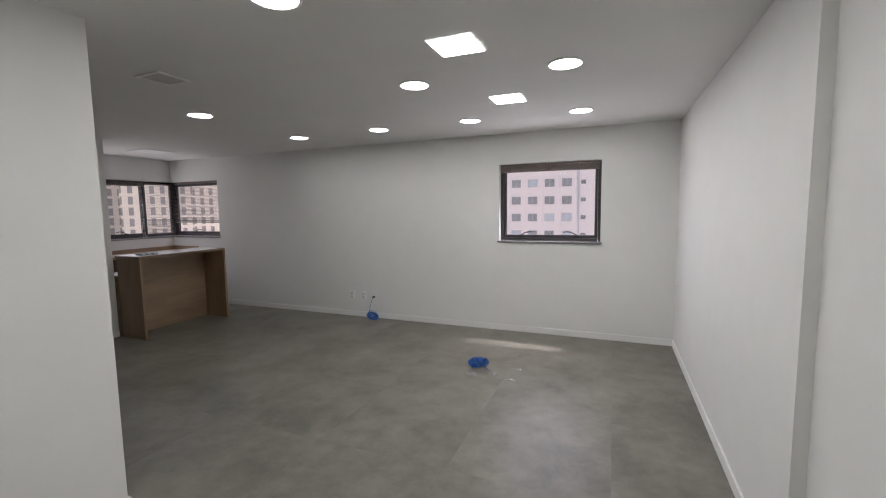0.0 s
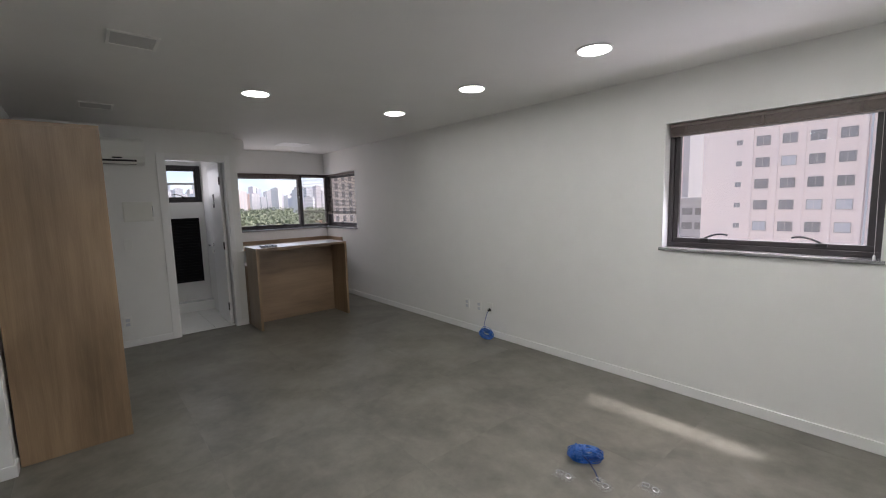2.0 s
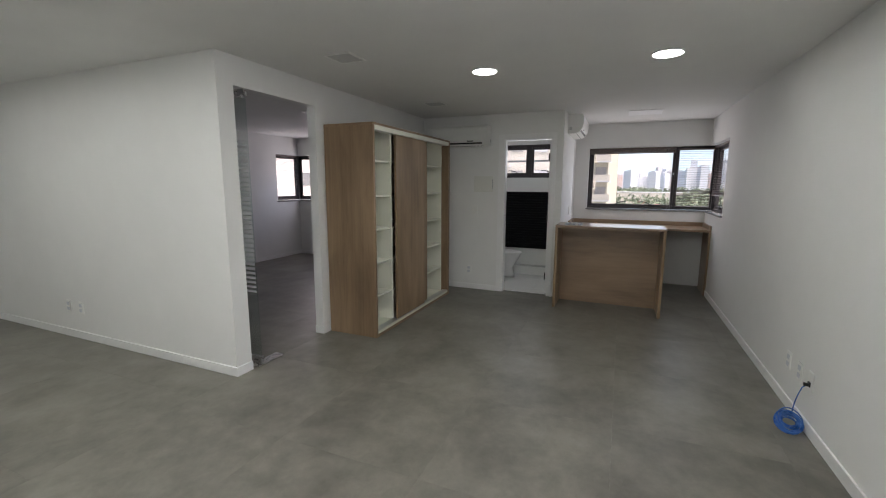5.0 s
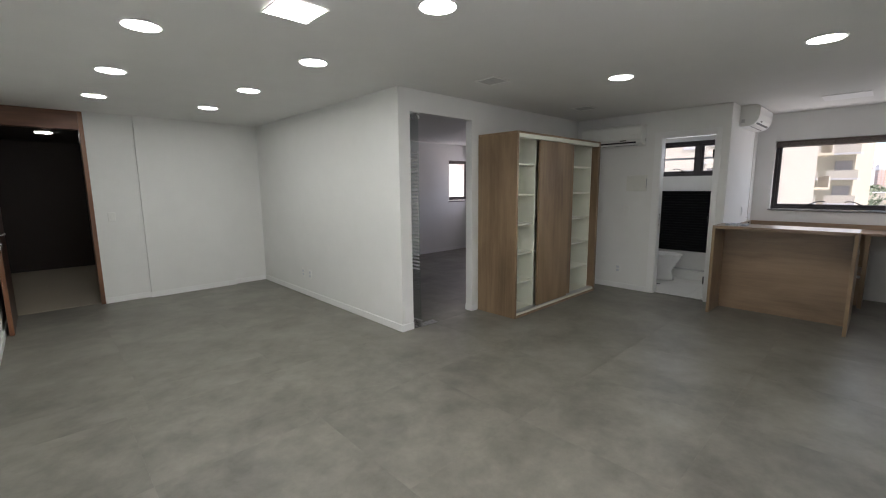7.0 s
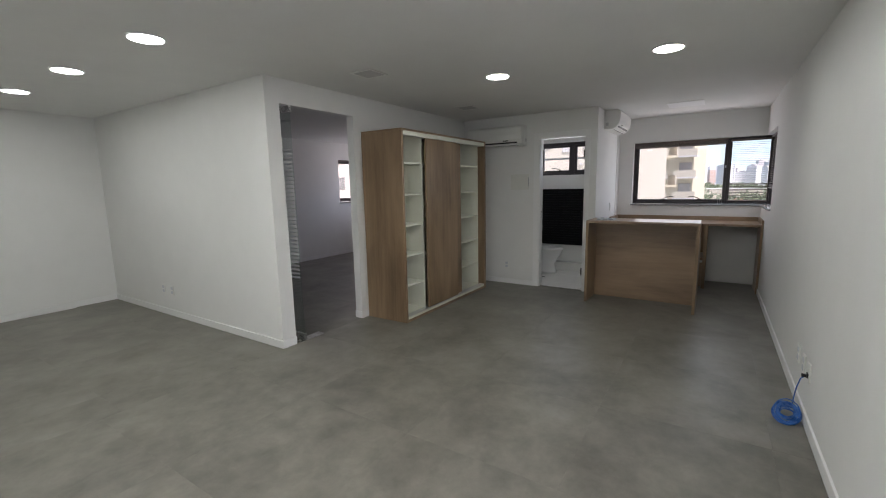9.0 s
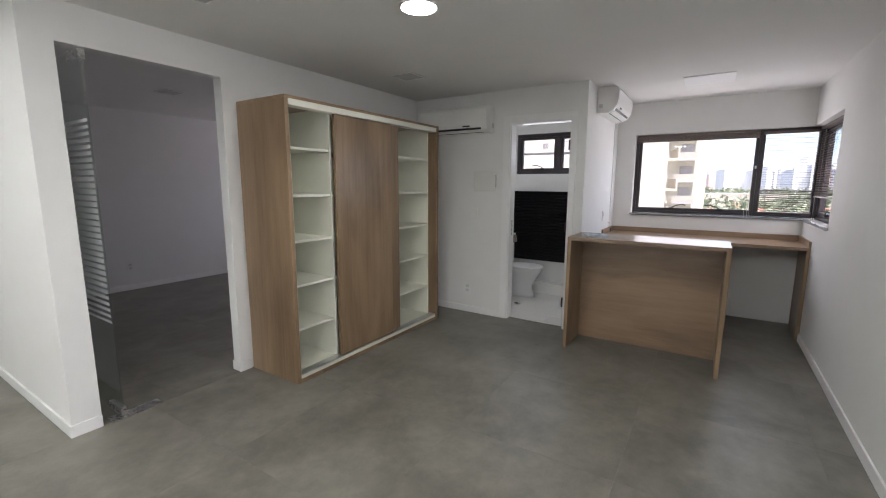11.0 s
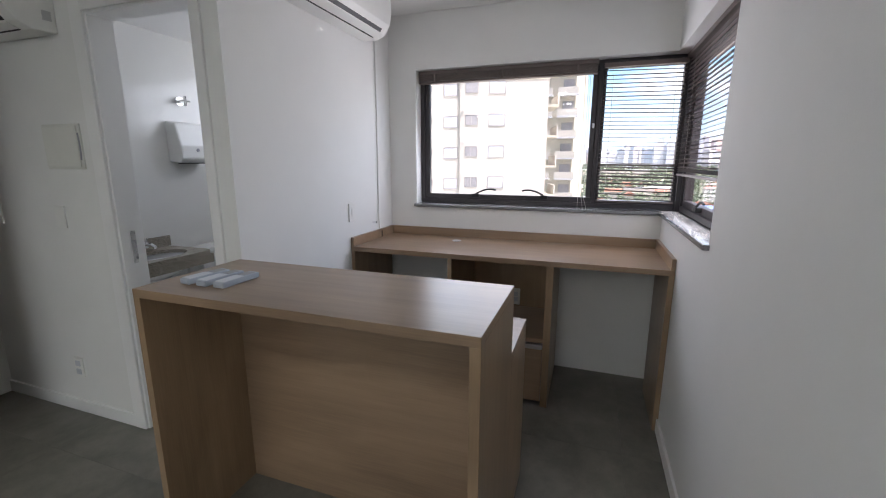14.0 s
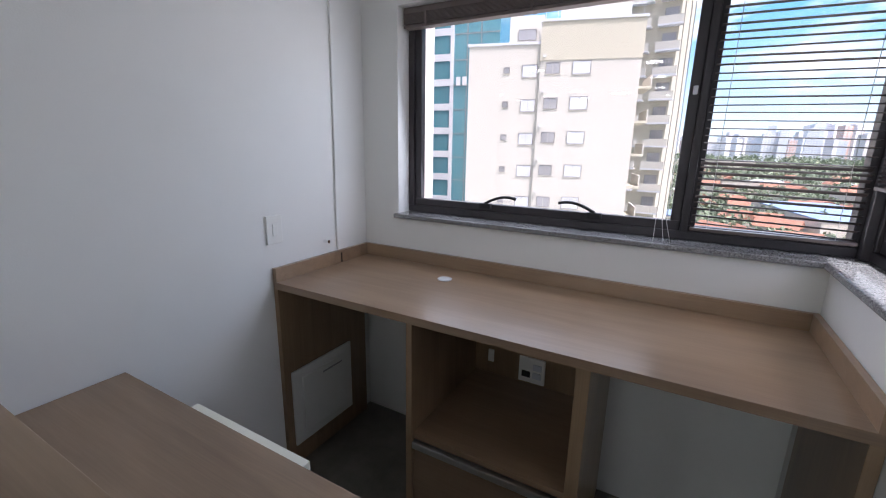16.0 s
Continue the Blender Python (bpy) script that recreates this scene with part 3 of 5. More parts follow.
part("window_sill", box(WX + 0.025, -6.13, N - 0.025, OUT_N - 0.02, SILL - 0.024, SILL - 0.002, 0.005), GRANITE, w1, "speckled grey granite sill")
stacked_blind("y", FX + 0.065, 3.555, 4.775, HEAD - 0.004, "brown venetian blind drawn fully up on the corner window")
hung_blind("y", FX + 0.055, 4.81, 5.28, HEAD - 0.03, 1.20, "brown venetian blind let down with loose lower slats", 0.0255, 0.05, 0, 0.010, ((0.248, 0.15), (0.236, 0.5), (0.222, 0.35), (0.201, 0.45), (0.180, 0.3), (0.160, 0.5), (0.139, 0.35), (0.117, 0.45), (0.094, 0.3), (0.070, 0.4), (0.045, 0.35), (0.018, 0.3)))
hung_blind("x", FY - 0.06, -7.32, -6.18, HEAD - 0.01, 1.372, "brown venetian blind let down two thirds", 0.0235, 0.30, 3)

# long cords that hang beside the mullion
cords = thing("blind_cord", (FX + 0.09, 4.74, SILL), "pale blind cords hanging down over the granite sill", "cord")
for k, off in enumerate((0.0, 0.018, 0.03)):
    pts = [(FX + 0.085, 4.70 + off, 2.03), (FX + 0.088, 4.705 + off, 1.6), (FX + 0.09, 4.70 + off * 1.2, 1.22), (FX + 0.10, 4.70 + off * 2.0, 1.135), (FX + 0.11, 4.75 + off * 2, 1.133)]
    part("cord", tube(pts, 0.0014, 5), CORD, cords)
for k in range(2):
    pts = [(FX + 0.075, 5.06 + 0.03 * j + 0.01 * k, 1.131 + 0.012 * abs(math.sin(j * 1.3 + k))) for j in range(9)]
    part("cord", tube(pts, 0.0016, 5), CORD, cords)

# window in the long wall
w2 = thing("window_2", (-0.72, FY, SILL), "dark bronze window in the long wall", "window", kind="structure")
part("window_frame", bar_frame("x", FY - 0.035, FY + 0.035, -1.325, -0.13, SILL, HEAD, 0.034), BRONZE, w2)
sash("x", FY, -1, -1.291, -0.164, SILL + 0.034, HEAD - 0.034, w2, 0.036)
latch("x", FY - 0.018, -1, -1.06, SILL + 0.062, 1, w2)
latch("x", FY - 0.018, -1, -0.40, SILL + 0.062, -1, w2)
part("window_sill", box(-1.345, -0.11, N - 0.025, OUT_N - 0.02, SILL - 0.024, SILL - 0.002, 0.004), GRANITE, w2, "grey granite sill")
stacked_blind("x", FY - 0.07, -1.31, -0.145, HEAD - 0.004, "brown venetian blind drawn fully up on the long wall's window", 11)
cord2 = thing("blind_cord", (-0.16, FY - 0.09, SILL), "thin blind cord beside the window frame", "cord")
part("cord", tube([(-0.17, FY - 0.085, 2.05), (-0.165, FY - 0.09, 1.5), (-0.16, FY - 0.09, 1.17)], 0.0014, 5), CORD, cord2)
part("tassel", lathe([(0.004, 0.0), (0.008, 0.012), (0.006, 0.04), (0.002, 0.05)], 10, None, (-0.16, FY - 0.09, 1.123)), PLASTIC, cord2, "small white cord weight")

# bathroom window
w3 = thing("window_3", (-7.3, 2.6, 1.63), "small dark bronze bathroom window", "window", kind="structure")
part("window_frame", bar_frame("y", -7.30, -7.24, 2.02, 3.19, 1.63, 2.17, 0.045), BRONZE, w3)
part("mullion", box(-7.30, -7.24, 2.575, 2.635, 1.675, 2.125, 0.003), BRONZE, w3)
sash("y", -7.27, 1, 2.065, 2.575, 1.675, 2.125, w3, 0.035)
sash("y", -7.27, 1, 2.635, 3.145, 1.675, 2.125, w3, 0.035)
part("glazing_bar", box(-7.285, -7.262, 2.1, 2.54, 1.89, 1.92, 0.002), PLASTIC_GREY, w3)
part("glazing_bar", box(-7.285, -7.262, 2.67, 3.11, 1.89, 1.92, 0.002), PLASTIC_GREY, w3)
latch("y", -7.24, 1, 2.40, 1.70, -1, w3)
latch("y", -7.24, 1, 2.95, 1.70, -1, w3)

# corner window of the side room
w4 = thing("window_4", (FX, -1.5, SILL), "dark bronze corner window of the side room", "window", kind="structure")
part("window_frame", bar_frame("y", FX - 0.03, FX + 0.03, -2.46, -0.55, SILL + 0.03, 2.10, 0.032), BRONZE, w4)
part("window_frame", bar_frame("x", -2.52, -2.46, -7.40, -6.66, SILL + 0.03, 2.10, 0.032), BRONZE, w4)
part("corner_post", box(FX - 0.035, FX + 0.08, -2.53, -2.43, SILL + 0.03, 2.10, 0.004), BRONZE, w4)
part("mullion", box(FX - 0.03, FX + 0.03, -1.17, -1.09, SILL + 0.06, 2.07, 0.004), BRONZE, w4)
sash("y", FX, 1, -2.43, -1.17, SILL + 0.062, 2.068, w4)
sash("y", FX, 1, -1.09, -0.582, SILL + 0.062, 2.068, w4)
sash("x", -2.49, 1, -7.36, -6.69, SILL + 0.062, 2.068, w4)
latch("y", FX + 0.018, 1, -1.45, SILL + 0.09, -1, w4)
part("window_sill", box(OUT_W + 0.02, WX + 0.025, -2.56, -0.53, SILL - 0.005, SILL + 0.02, 0.004), GRANITE, w4)
part("window_sill", box(WX + 0.025, -6.64, -2.56, SIDE_S + 0.025, SILL - 0.005, SILL + 0.02, 0.004), GRANITE, w4)
hung_blind("x", -2.43, -7.34, -6.70, 2.09, 1.2, "brown venetian blind let down in the side room", 0.024, 0.2, 3)
hung_blind("y", FX + 0.06, -1.08, -0.56, 2.09, 1.2, "brown venetian blind let down over the side pane", 0.024, 0.2, 3)

# ---- built-in furniture: wardrobe ----
wx0, wx1, wy0, wy1, wz = -5.365, -3.465, JY + 0.016, 1.912, 2.084
ward = thing("wardrobe", ((wx0 + wx1) / 2, (wy0 + wy1) / 2, 0), "oak laminate wardrobe, sliding doors at the middle, white shelves empty", "wardrobe")
T = 0.03
part("side_panel", box(wx0, wx0 + 0.05, wy0, wy1, 0, wz - 0.022, 0.0015), OAK_V, ward)
part("side_panel", box(wx1 - T, wx1, wy0, wy1, 0, wz - 0.022, 0.0015), OAK_V, ward)
part("top_panel", box(wx0, wx1, wy0, wy1, wz - 0.022, wz, 0.0015), OAK_V, ward)
part("back_panel", box(wx0 + 0.05, wx1 - T, wy0, wy0 + 0.008, 0.06, wz - 0.022), WHITE_BOARD, ward, "white back board")
part("base_panel", box(wx0 + 0.05, wx1 - T, wy0 + 0.008, wy1 - 0.005, 0.03, 0.055, 0.001), WHITE_BOARD, ward, "white bottom board")
part("plinth", box(wx0 + 0.05, wx1 - T, wy1 - 0.03, wy1 - 0.002, 0, 0.03, 0.001), OAK_V, ward)
part("top_track", box(wx0 + 0.05, wx1 - T, wy1 - 0.085, wy1 + 0.004, wz - 0.066, wz - 0.0225, 0.002), WHITE_BOARD, ward, "white sliding door rail")
part("bottom_track", box(wx0 + 0.05, wx1 - T, wy1 - 0.08, wy1 - 0.006, 0.0555, 0.064, 0.001), ALU, ward, "aluminium door track")
for dx in (-3.932, -4.740):
    part("divider", box(dx - 0.009, dx + 0.009, wy0 + 0.008, wy1 - 0.078, 0.055, wz - 0.022), WHITE_BOARD, ward)
part("lining", box(wx1 - T - 0.012, wx1 - T, wy0 + 0.008, wy1 - 0.10, 0.055, wz - 0.022), WHITE_BOARD, ward)
part("lining", box(wx0 + 0.05, wx0 + 0.062, wy0 + 0.008, wy1 - 0.10, 0.055, wz - 0.022), WHITE_BOARD, ward)
for z in (1.75, 1.405, 1.065, 0.725, 0.385):
    for x0, x1 in ((-3.923, wx1 - T - 0.013), (-4.731, -3.941), (wx0 + 0.063, -4.749)):
        part("shelf", box(x0, x1, wy0 + 0.008, wy1 - 0.095, z - 0.019, z, 0.001), WHITE_BOARD, ward, "empty white shelf")
d1 = part("sliding_door", box(-4.595, -3.925, wy1 - 0.038, wy1 - 0.014, 0.066, wz - 0.068, 0.0015), OAK_V, ward)
part("edge_profile", box(-3.9255, -3.921, wy1 - 0.039, wy1 - 0.013, 0.066, wz - 0.068, 0.001), OAK_V, d1, "matching edge profile")
d2 = part("sliding_door", box(-4.745, -4.07, wy1 - 0.072, wy1 - 0.048, 0.066, wz - 0.068, 0.0015), OAK_V, ward)

# ---- island counter ----
ix0, ix1, iy0, iy1, iz = -5.752, -5.283, 3.342, 4.552, 1.029
isl = thing("island_counter", (-5.7, 3.95, 0), "oak laminate counter with waterfall ends and a lower worktop behind", "counter")
part("top_panel", box(ix0, ix1, iy0, iy1, iz - 0.03, iz, 0.0015), OAK_Y, isl)
part("end_panel", box(-5.72, ix1, iy0, iy0 + 0.03, 0, iz - 0.03, 0.0015), OAK_V, isl)
part("end_panel", box(-5.752, ix1, iy1 - 0.03, iy1, 0, iz - 0.03, 0.0015), OAK_V, isl)
part("front_panel", box(-5.72, -5.695, iy0 + 0.03, iy1 - 0.03, 0, iz - 0.03, 0.001), OAK_Y, isl)
part("lower_top", box(-6.11, -5.7205, iy0, iy1, 0.746, 0.776, 0.0015), OAK_Y, isl, "lower oak worktop behind the counter")
part("lower_end_panel", box(-6.11, -5.7525, iy1 - 0.03, iy1, 0, 0.746, 0.0015), OAK_V, isl)
part("lower_end_panel", box(-6.11, -5.735, iy0, iy0 + 0.03, 0, 0.746, 0.0015), OAK_V, isl)
part("drawer_front", box(-6.145, -6.122, 3.66, 4.10, 0.30, 0.757, 0.0015), WHITE_BOARD, isl, "white drawer front standing proud at the back")
part("lower_divider", box(-6.122, -5.7205, 3.64, 3.658, 0, 0.746), WHITE_BOARD, isl)
part("lower_divider", box(-6.122, -5.7205, 4.11, 4.128, 0, 0.746), WHITE_BOARD, isl)

# ---- desk along the window wall ----
dx0, dx1, dy0, dy1, dz = WX + 0.002, -6.678, AY + 0.002, N - 0.002, 0.91
desk = thing("desk", (-7.0, 4.28, 0), "long oak laminate worktop with upstands and an open cabinet below", "desk")
part("top_panel", box(dx0, dx1, dy0, dy1, dz - 0.03, dz, 0.0015), OAK_Y, desk)
part("upstand", box(dx0, dx0 + 0.02, dy0 + 0.02, dy1 - 0.02, dz, dz + 0.06, 0.001), OAK_Y, desk)
part("upstand", box(dx0, dx1, dy0, dy0 + 0.02, dz, dz + 0.06, 0.001), OAK_Y, desk)
part("upstand", box(dx0, dx1, dy1 - 0.02, dy1, dz, dz + 0.06, 0.001), OAK_Y, desk)
part("end_panel", box(dx0 + 0.06, dx1, dy0, dy0 + 0.025, 0, dz - 0.03, 0.0015), OAK_V, desk)
part("end_panel", box(-7.12, dx1, dy1 - 0.028, dy1, 0, dz - 0.03, 0.0015), OAK_V, desk)
cab = part("cabinet_side", box(-7.268, -6.705, 3.985, 4.01, 0, dz - 0.03, 0.0015), OAK_V, desk)
part("cabinet_side", box(-7.268, -6.705, 4.575, 4.615, 0, dz - 0.03, 0.0015), OAK_V, desk)
part("cabinet_shelf", box(-7.268, -6.712, 4.01, 4.575, 0.405, 0.43, 0.001), OAK_Y, desk)
part("cabinet_back", box(-7.281, -7.268, 3.985, 4.615, 0, dz - 0.03), OAK_V, desk)
dr = part("drawer_front", box(-6.732, -6.714, 4.013, 4.572, 0.03, 0.365, 0.001), OAK_Y, desk)
part("drawer_handle", box(-6.738, -6.700, 4.013, 4.572, 0.368, 0.395, 0.004), ALU, dr, "aluminium handle profile")
grommet = thing("cable_grommet", (-7.10, 3.92, dz), "small pale plastic cable grommet in the worktop", "grommet")
part("ring", lathe([(0.030, 0.0), (0.032, 0.003), (0.026, 0.006), (0.016, 0.005)], 20, None, (-7.10, 3.92, dz)), PLASTIC_GREY, grommet)

# ---- ceiling lamps ----
def downlight(x, y):
    d = thing("ceiling_light", (x, y, H), "round white recessed LED ceiling light, lit", "ceiling light", "round ceiling lights")
    part("rim", lathe([(0.112, 0.0), (0.112, -0.006), (0.104, -0.010), (0.097, -0.008), (0.097, 0.0)], 40, None, (x, y, H)), TRIM, d, "thin white rim")
    part("diffuser", lathe([(0.098, -0.0035), (0.097, -0.0075), (0.06, -0.008)], 40, None, (x, y, H)), LED, d, "bright opal diffuser")
    return d


first = downlight(-0.30, 4.29)
for x, y in ((-1.388, 4.28), (-2.477, 4.29), (-3.617, 4.305), (-0.30, 2.90), (-1.365, 2.92), (-3.595, 2.938), (-0.255, 1.545), (-1.35, 1.53), (-0.24, 0.235), (-1.32, 0.235), (-0.23, -1.04), (-1.285, -1.015)):
    copy_thing(first, Matrix.Translation((x, y, H)))


def square_light(x, y, size, lit, label):
    d = thing("ceiling_panel_light", (x, y, H), label, "ceiling light", "square ceiling lights")
    s = size / 2
    bm = bmesh.new()
    for p, q, r, t in ((-s, s, -s, -s + 0.008), (-s, s, s - 0.008, s), (-s, -s + 0.008, -s + 0.008, s - 0.008), (s - 0.008, s, -s + 0.008, s - 0.008)):
        box(x + p, x + q, y + r, y + t, H - 0.005, H, 0.001, bm)
    part("frame", bm, TRIM, d, "thin white frame")
    part("diffuser", box(x - s + 0.008, x + s - 0.008, y - s + 0.008, y + s - 0.008, H - 0.0045, H - 0.001), LED if lit else LED_OFF, d, "square opal diffuser")


square_light(-0.83, 3.60, 0.265, True, "square white LED panel light, lit")
square_light(-0.83, 2.35, 0.265, True, "square white LED panel light, lit")
square_light(-6.32, 4.28, 0.40, False, "square white ceiling panel light, switched off")


# ---- wall and ceiling fittings ----
def wall_plate(axis, a, out, u, z, label, kind_of="socket", w=0.076, h=0.118, holes=2, name="wall_socket"):
    """A white plate on a wall, with its modules. axis: the wall's run; out: the way it faces."""
    loc = (u, a, z) if axis == "x" else (a, u, z)
    t = thing(name, loc, label, kind_of)
    lo, hi = sorted((a, a + out * 0.009))
    part("plate", flat(axis, lo, hi, u - w / 2, u + w / 2, z - h / 2, z + h / 2, 0.003), PLASTIC, t)
    lo, hi = sorted((a + out * 0.008, a + out * 0.0125))
    if kind_of == "switch":
        part("rocker", flat(axis, lo, hi, u - 0.012, u + 0.012, z - 0.026, z + 0.026, 0.002), PLASTIC, t)
    else:
        for k in range(holes):
            zz = z + (k - (holes - 1) / 2) * 0.05
            part("module", flat(axis, lo, hi, u - 0.020, u + 0.020, zz - 0.016, zz + 0.016, 0.004), PLASTIC_GREY, t, "pale socket module")
    return t


for x in (-3.545, -3.345):
    wall_plate("x", N, -1, x, 0.315, "white double wall socket above the baseboard")
net = wall_plate("x", N, -1, -3.17, 0.325, "white network socket with a blue cable plugged in", "socket", 0.076, 0.118, 0)
part("jack", box(-3.185, -3.155, N - 0.016, N - 0.006, 0.29, 0.32, 0.002), BLACK, net, "dark jack")
for y in (-0.905, -0.70):
    wall_plate("y", JX, 1, y, 0.315, "white wall socket on the partition")
wall_plate("x", S, 1, -0.375, 1.14, "white light switch beside the entrance", "switch", name="light_switch")
wall_plate("y", E2, -1, 0.95, 0.33, "white wall socket low on the wall")
wall_plate("y", E2, -1, 0.55, 0.33, "white wall socket low on the wall")
wall_plate("y", BX, 1, 2.06, 0.285, "white wall socket beside the bathroom door")
wall_plate("y", BX, 1, 1.585, 1.16, "white switch plate beside the wardrobe", "switch", name="light_switch")
wall_plate("y", BX, 1, 2.14, 1.16, "white blank plate below the breaker box", "plate", holes=0, name="blank_plate")
wall_plate("x", AY, 1, -6.70, 1.13, "white light switch above the worktop", "switch", name="light_switch")
wall_plate("x", SIDE_S, 1, -4.06, 0.33, "white wall socket in the side room")
wall_plate("y", WX, 1, -1.05, 0.32, "white wall socket below the side window")
for z, lab in ((0.0, 0),):
    ubox = thing("under_desk_socket", (-7.267, 4.29, 0.50), "white socket block on the cabinet's back", "socket")
    part("plate", box(-7.2675, -7.256, 4.23, 4.35, 0.44, 0.56, 0.003), PLASTIC, ubox)
    part("module", box(-7.258, -7.252, 4.245, 4.285, 0.465, 0.495, 0.003), BLACK, ubox, "dark outlet")
    part("module", box(-7.258, -7.252, 4.295, 4.335, 0.465, 0.495, 0.003), PLASTIC_GREY, ubox)
    part("module", box(-7.258, -7.252, 4.295, 4.335, 0.505, 0.535, 0.003), PLASTIC_GREY, ubox)
wall_plate("y", -7.268, 1, 4.09, 0.52, "small pale cable gland in the cabinet's back", "outlet", 0.028, 0.06, 0, "cable_outlet")

# two flush breaker boxes on the wall with the bathroom door
def breaker_box(y0, y1, label):
    b = thing("breaker_box", (BX, (y0 + y1) / 2, 1.41), label, "breaker box", "flush breaker boxes")
    part("body", box(BX, BX + 0.010, y0, y1, 1.41, 1.63, 0.004), CREAM_PLASTIC, b)
    part("cover", box(BX + 0.010, BX + 0.017, y0 + 0.008, y1 - 0.014, 1.42, 1.62, 0.004), CREAM_PLASTIC, b)
    pts = [(BX + 0.013, y1 - 0.009 + 0.004 * math.sin(math.pi * k / 6), 1.455 + 0.130 * k / 6) for k in range(7)]
    part("catch", tube(pts, 0.004, 6), TINT_LABEL, b, "slim dark finger slot")


breaker_box(2.124, 2.404, "white flush breaker box beside the bathroom door")
breaker_box(1.352, 1.58, "white flush breaker box beside the wardrobe's end")

# vents in the ceiling
def ceiling_vent(x, y, s, label):
    v = thing("ceiling_vent", (x, y, H), label, "vent")
    h = s / 2
    bm = bmesh.new()
    for p, q, r, t in ((-h, h, -h, -h + 0.016), (-h, h, h - 0.016, h), (-h, -h + 0.016, -h + 0.016, h - 0.016), (h - 0.016, h, -h + 0.016, h - 0.016)):
        box(x + p, x + q, y + r, y + t, H - 0.007, H + 0.0015, 0.002, bm)
    part("frame", bm, PLASTIC, v)
    part("backing", box(x - h + 0.016, x + h - 0.016, y - h + 0.016, y + h - 0.016, H - 0.0025, H + 0.0015), VENT_PLATE, v)
    n = 9
    for k in range(n):
        yy = y - h + 0.028 + k * (s - 0.056) / (n - 1)
        part("slat", box(x - h + 0.016, x + h - 0.016, yy - 0.005, yy + 0.003, H - 0.0035, H - 0.002), VENT_PLATE, v)


ceiling_vent(-2.84, 2.075, 0.23, "pale square ceiling vent with slats")
ceiling_vent(-4.78, 1.96, 0.24, "pale square ceiling vent above the wardrobe")
ceiling_vent(-3.96, -0.65, 0.23, "pale square ceiling vent in the side room")
ceiling_vent(-4.74, 0.19, 0.23, "pale square ceiling vent in the side room")


# ---- split air conditioners ----
def air_conditioner(axis, a, out, u0, u1, z0, z1, label, panel_end=1):
    """A wall-hung indoor unit: rounded casing, front grille slot, air flap, display and side label."""
    d = 0.205
    loc = ((u0 + u1) / 2, a, z0) if axis == "x" else (a, (u0 + u1) / 2, z0)
    t = thing("air_conditioner", loc, label, "air conditioner")
    h = z1 - z0
    prof = [(0.0, 0.0), (0.10, -0.002), (0.155, 0.022), (0.192, 0.075), (d, 0.14), (d, h - 0.035), (0.185, h - 0.008), (0.16, h), (0.0, h)]
    bm = extrude_profile([(a + out * p, z0 + q) for p, q in prof], axis, u0, u1, 0.006)
    part("casing", bm, PLASTIC, t)

    def strip(p0, p1, q0, q1, v0, v1, mat, name, label=""):
        # a strip that lies on the sloping face from (p0, q0) to (p1, q1)
        off = 0.003
        n = Vector((q1 - q0, -(p1 - p0))).normalized() * off
        quad = [(p0, q0), (p1, q1), (p1 + n.x, q1 + n.y), (p0 + n.x, q0 + n.y)]
        part(name, extrude_profile([(a + out * p, z0 + q) for p, q in quad], axis, v0, v1), mat, t, label)

    L = u1 - u0
    strip(0.1575, 0.171, 0.026, 0.044, u0 + 0.09 * L, u1 - 0.09 * L, BLACK, "air_slot", "dark air outlet slot")
    strip(0.112, 0.1515, 0.0035, 0.0205, u0 + 0.09 * L, u1 - 0.09 * L, PLASTIC, "air_flap")
    strip(0.104, 0.110, 0.0, 0.0025, u0 + 0.09 * L, u1 - 0.09 * L, BLACK, "flap_gap", "thin dark gap")
    v0 = u0 + (0.66 if panel_end > 0 else 0.22) * L
    strip(0.180, 0.188, 0.056, 0.068, v0, v0 + 0.085, BLACK, "display", "small dark display")
    e = u1 if panel_end > 0 else u0
    lo, hi = sorted((e, e + (0.0025 if panel_end > 0 else -0.0025)))
    lo2, hi2 = sorted((a + out * 0.02, a + out * 0.055))
    if axis == "x":
        part("label", box(lo, hi, lo2, hi2, z0 + h * 0.18, z0 + h * 0.34), VENT_PLATE, t, "pale printed label")
    else:
        part("label", box(lo2, hi2, lo, hi, z0 + h * 0.18, z0 + h * 0.34), VENT_PLATE, t, "pale printed label")
    return t


air_conditioner("y", BX, 1, 1.52, 2.36, 2.035, 2.30, "white split air conditioner above the wardrobe's end", 1)
air_conditioner("x", AY, 1, -6.93, -6.13, 2.205, 2.455, "white split air conditioner in the alcove", 1)
air_conditioner("y", E2, -1, -0.45, 0.37, 2.11, 2.40, "white split air conditioner on the entrance side wall", 1)
drain = thing("drain_hose", (-7.11, AY + 0.008, dz + 0.05), "thin white hose from the air conditioner down the wall", "hose")
part("hose", tube([(-7.07, AY + 0.006, 2.46), (-7.07, AY + 0.006, 1.9), (-7.065, AY + 0.006, 1.4), (-7.06, AY + 0.006, 1.1), (-7.065, AY + 0.006, 0.97)], 0.0045, 7), PLASTIC, drain)
part("end", tube([(-7.065, AY + 0.0265, 0.96), (-7.065, AY + 0.0265, 0.912)], 0.003, 6), BLACK, drain, "short dark hose end")
stub = thing("pipe_stub", (-6.98, AY, 1.03), "small chrome pipe stub in the wall", "pipe")
part("stub", tube([(-6.98, AY, 1.03), (-6.98, AY + 0.03, 1.03)], 0.008, 10), CHROME, stub)

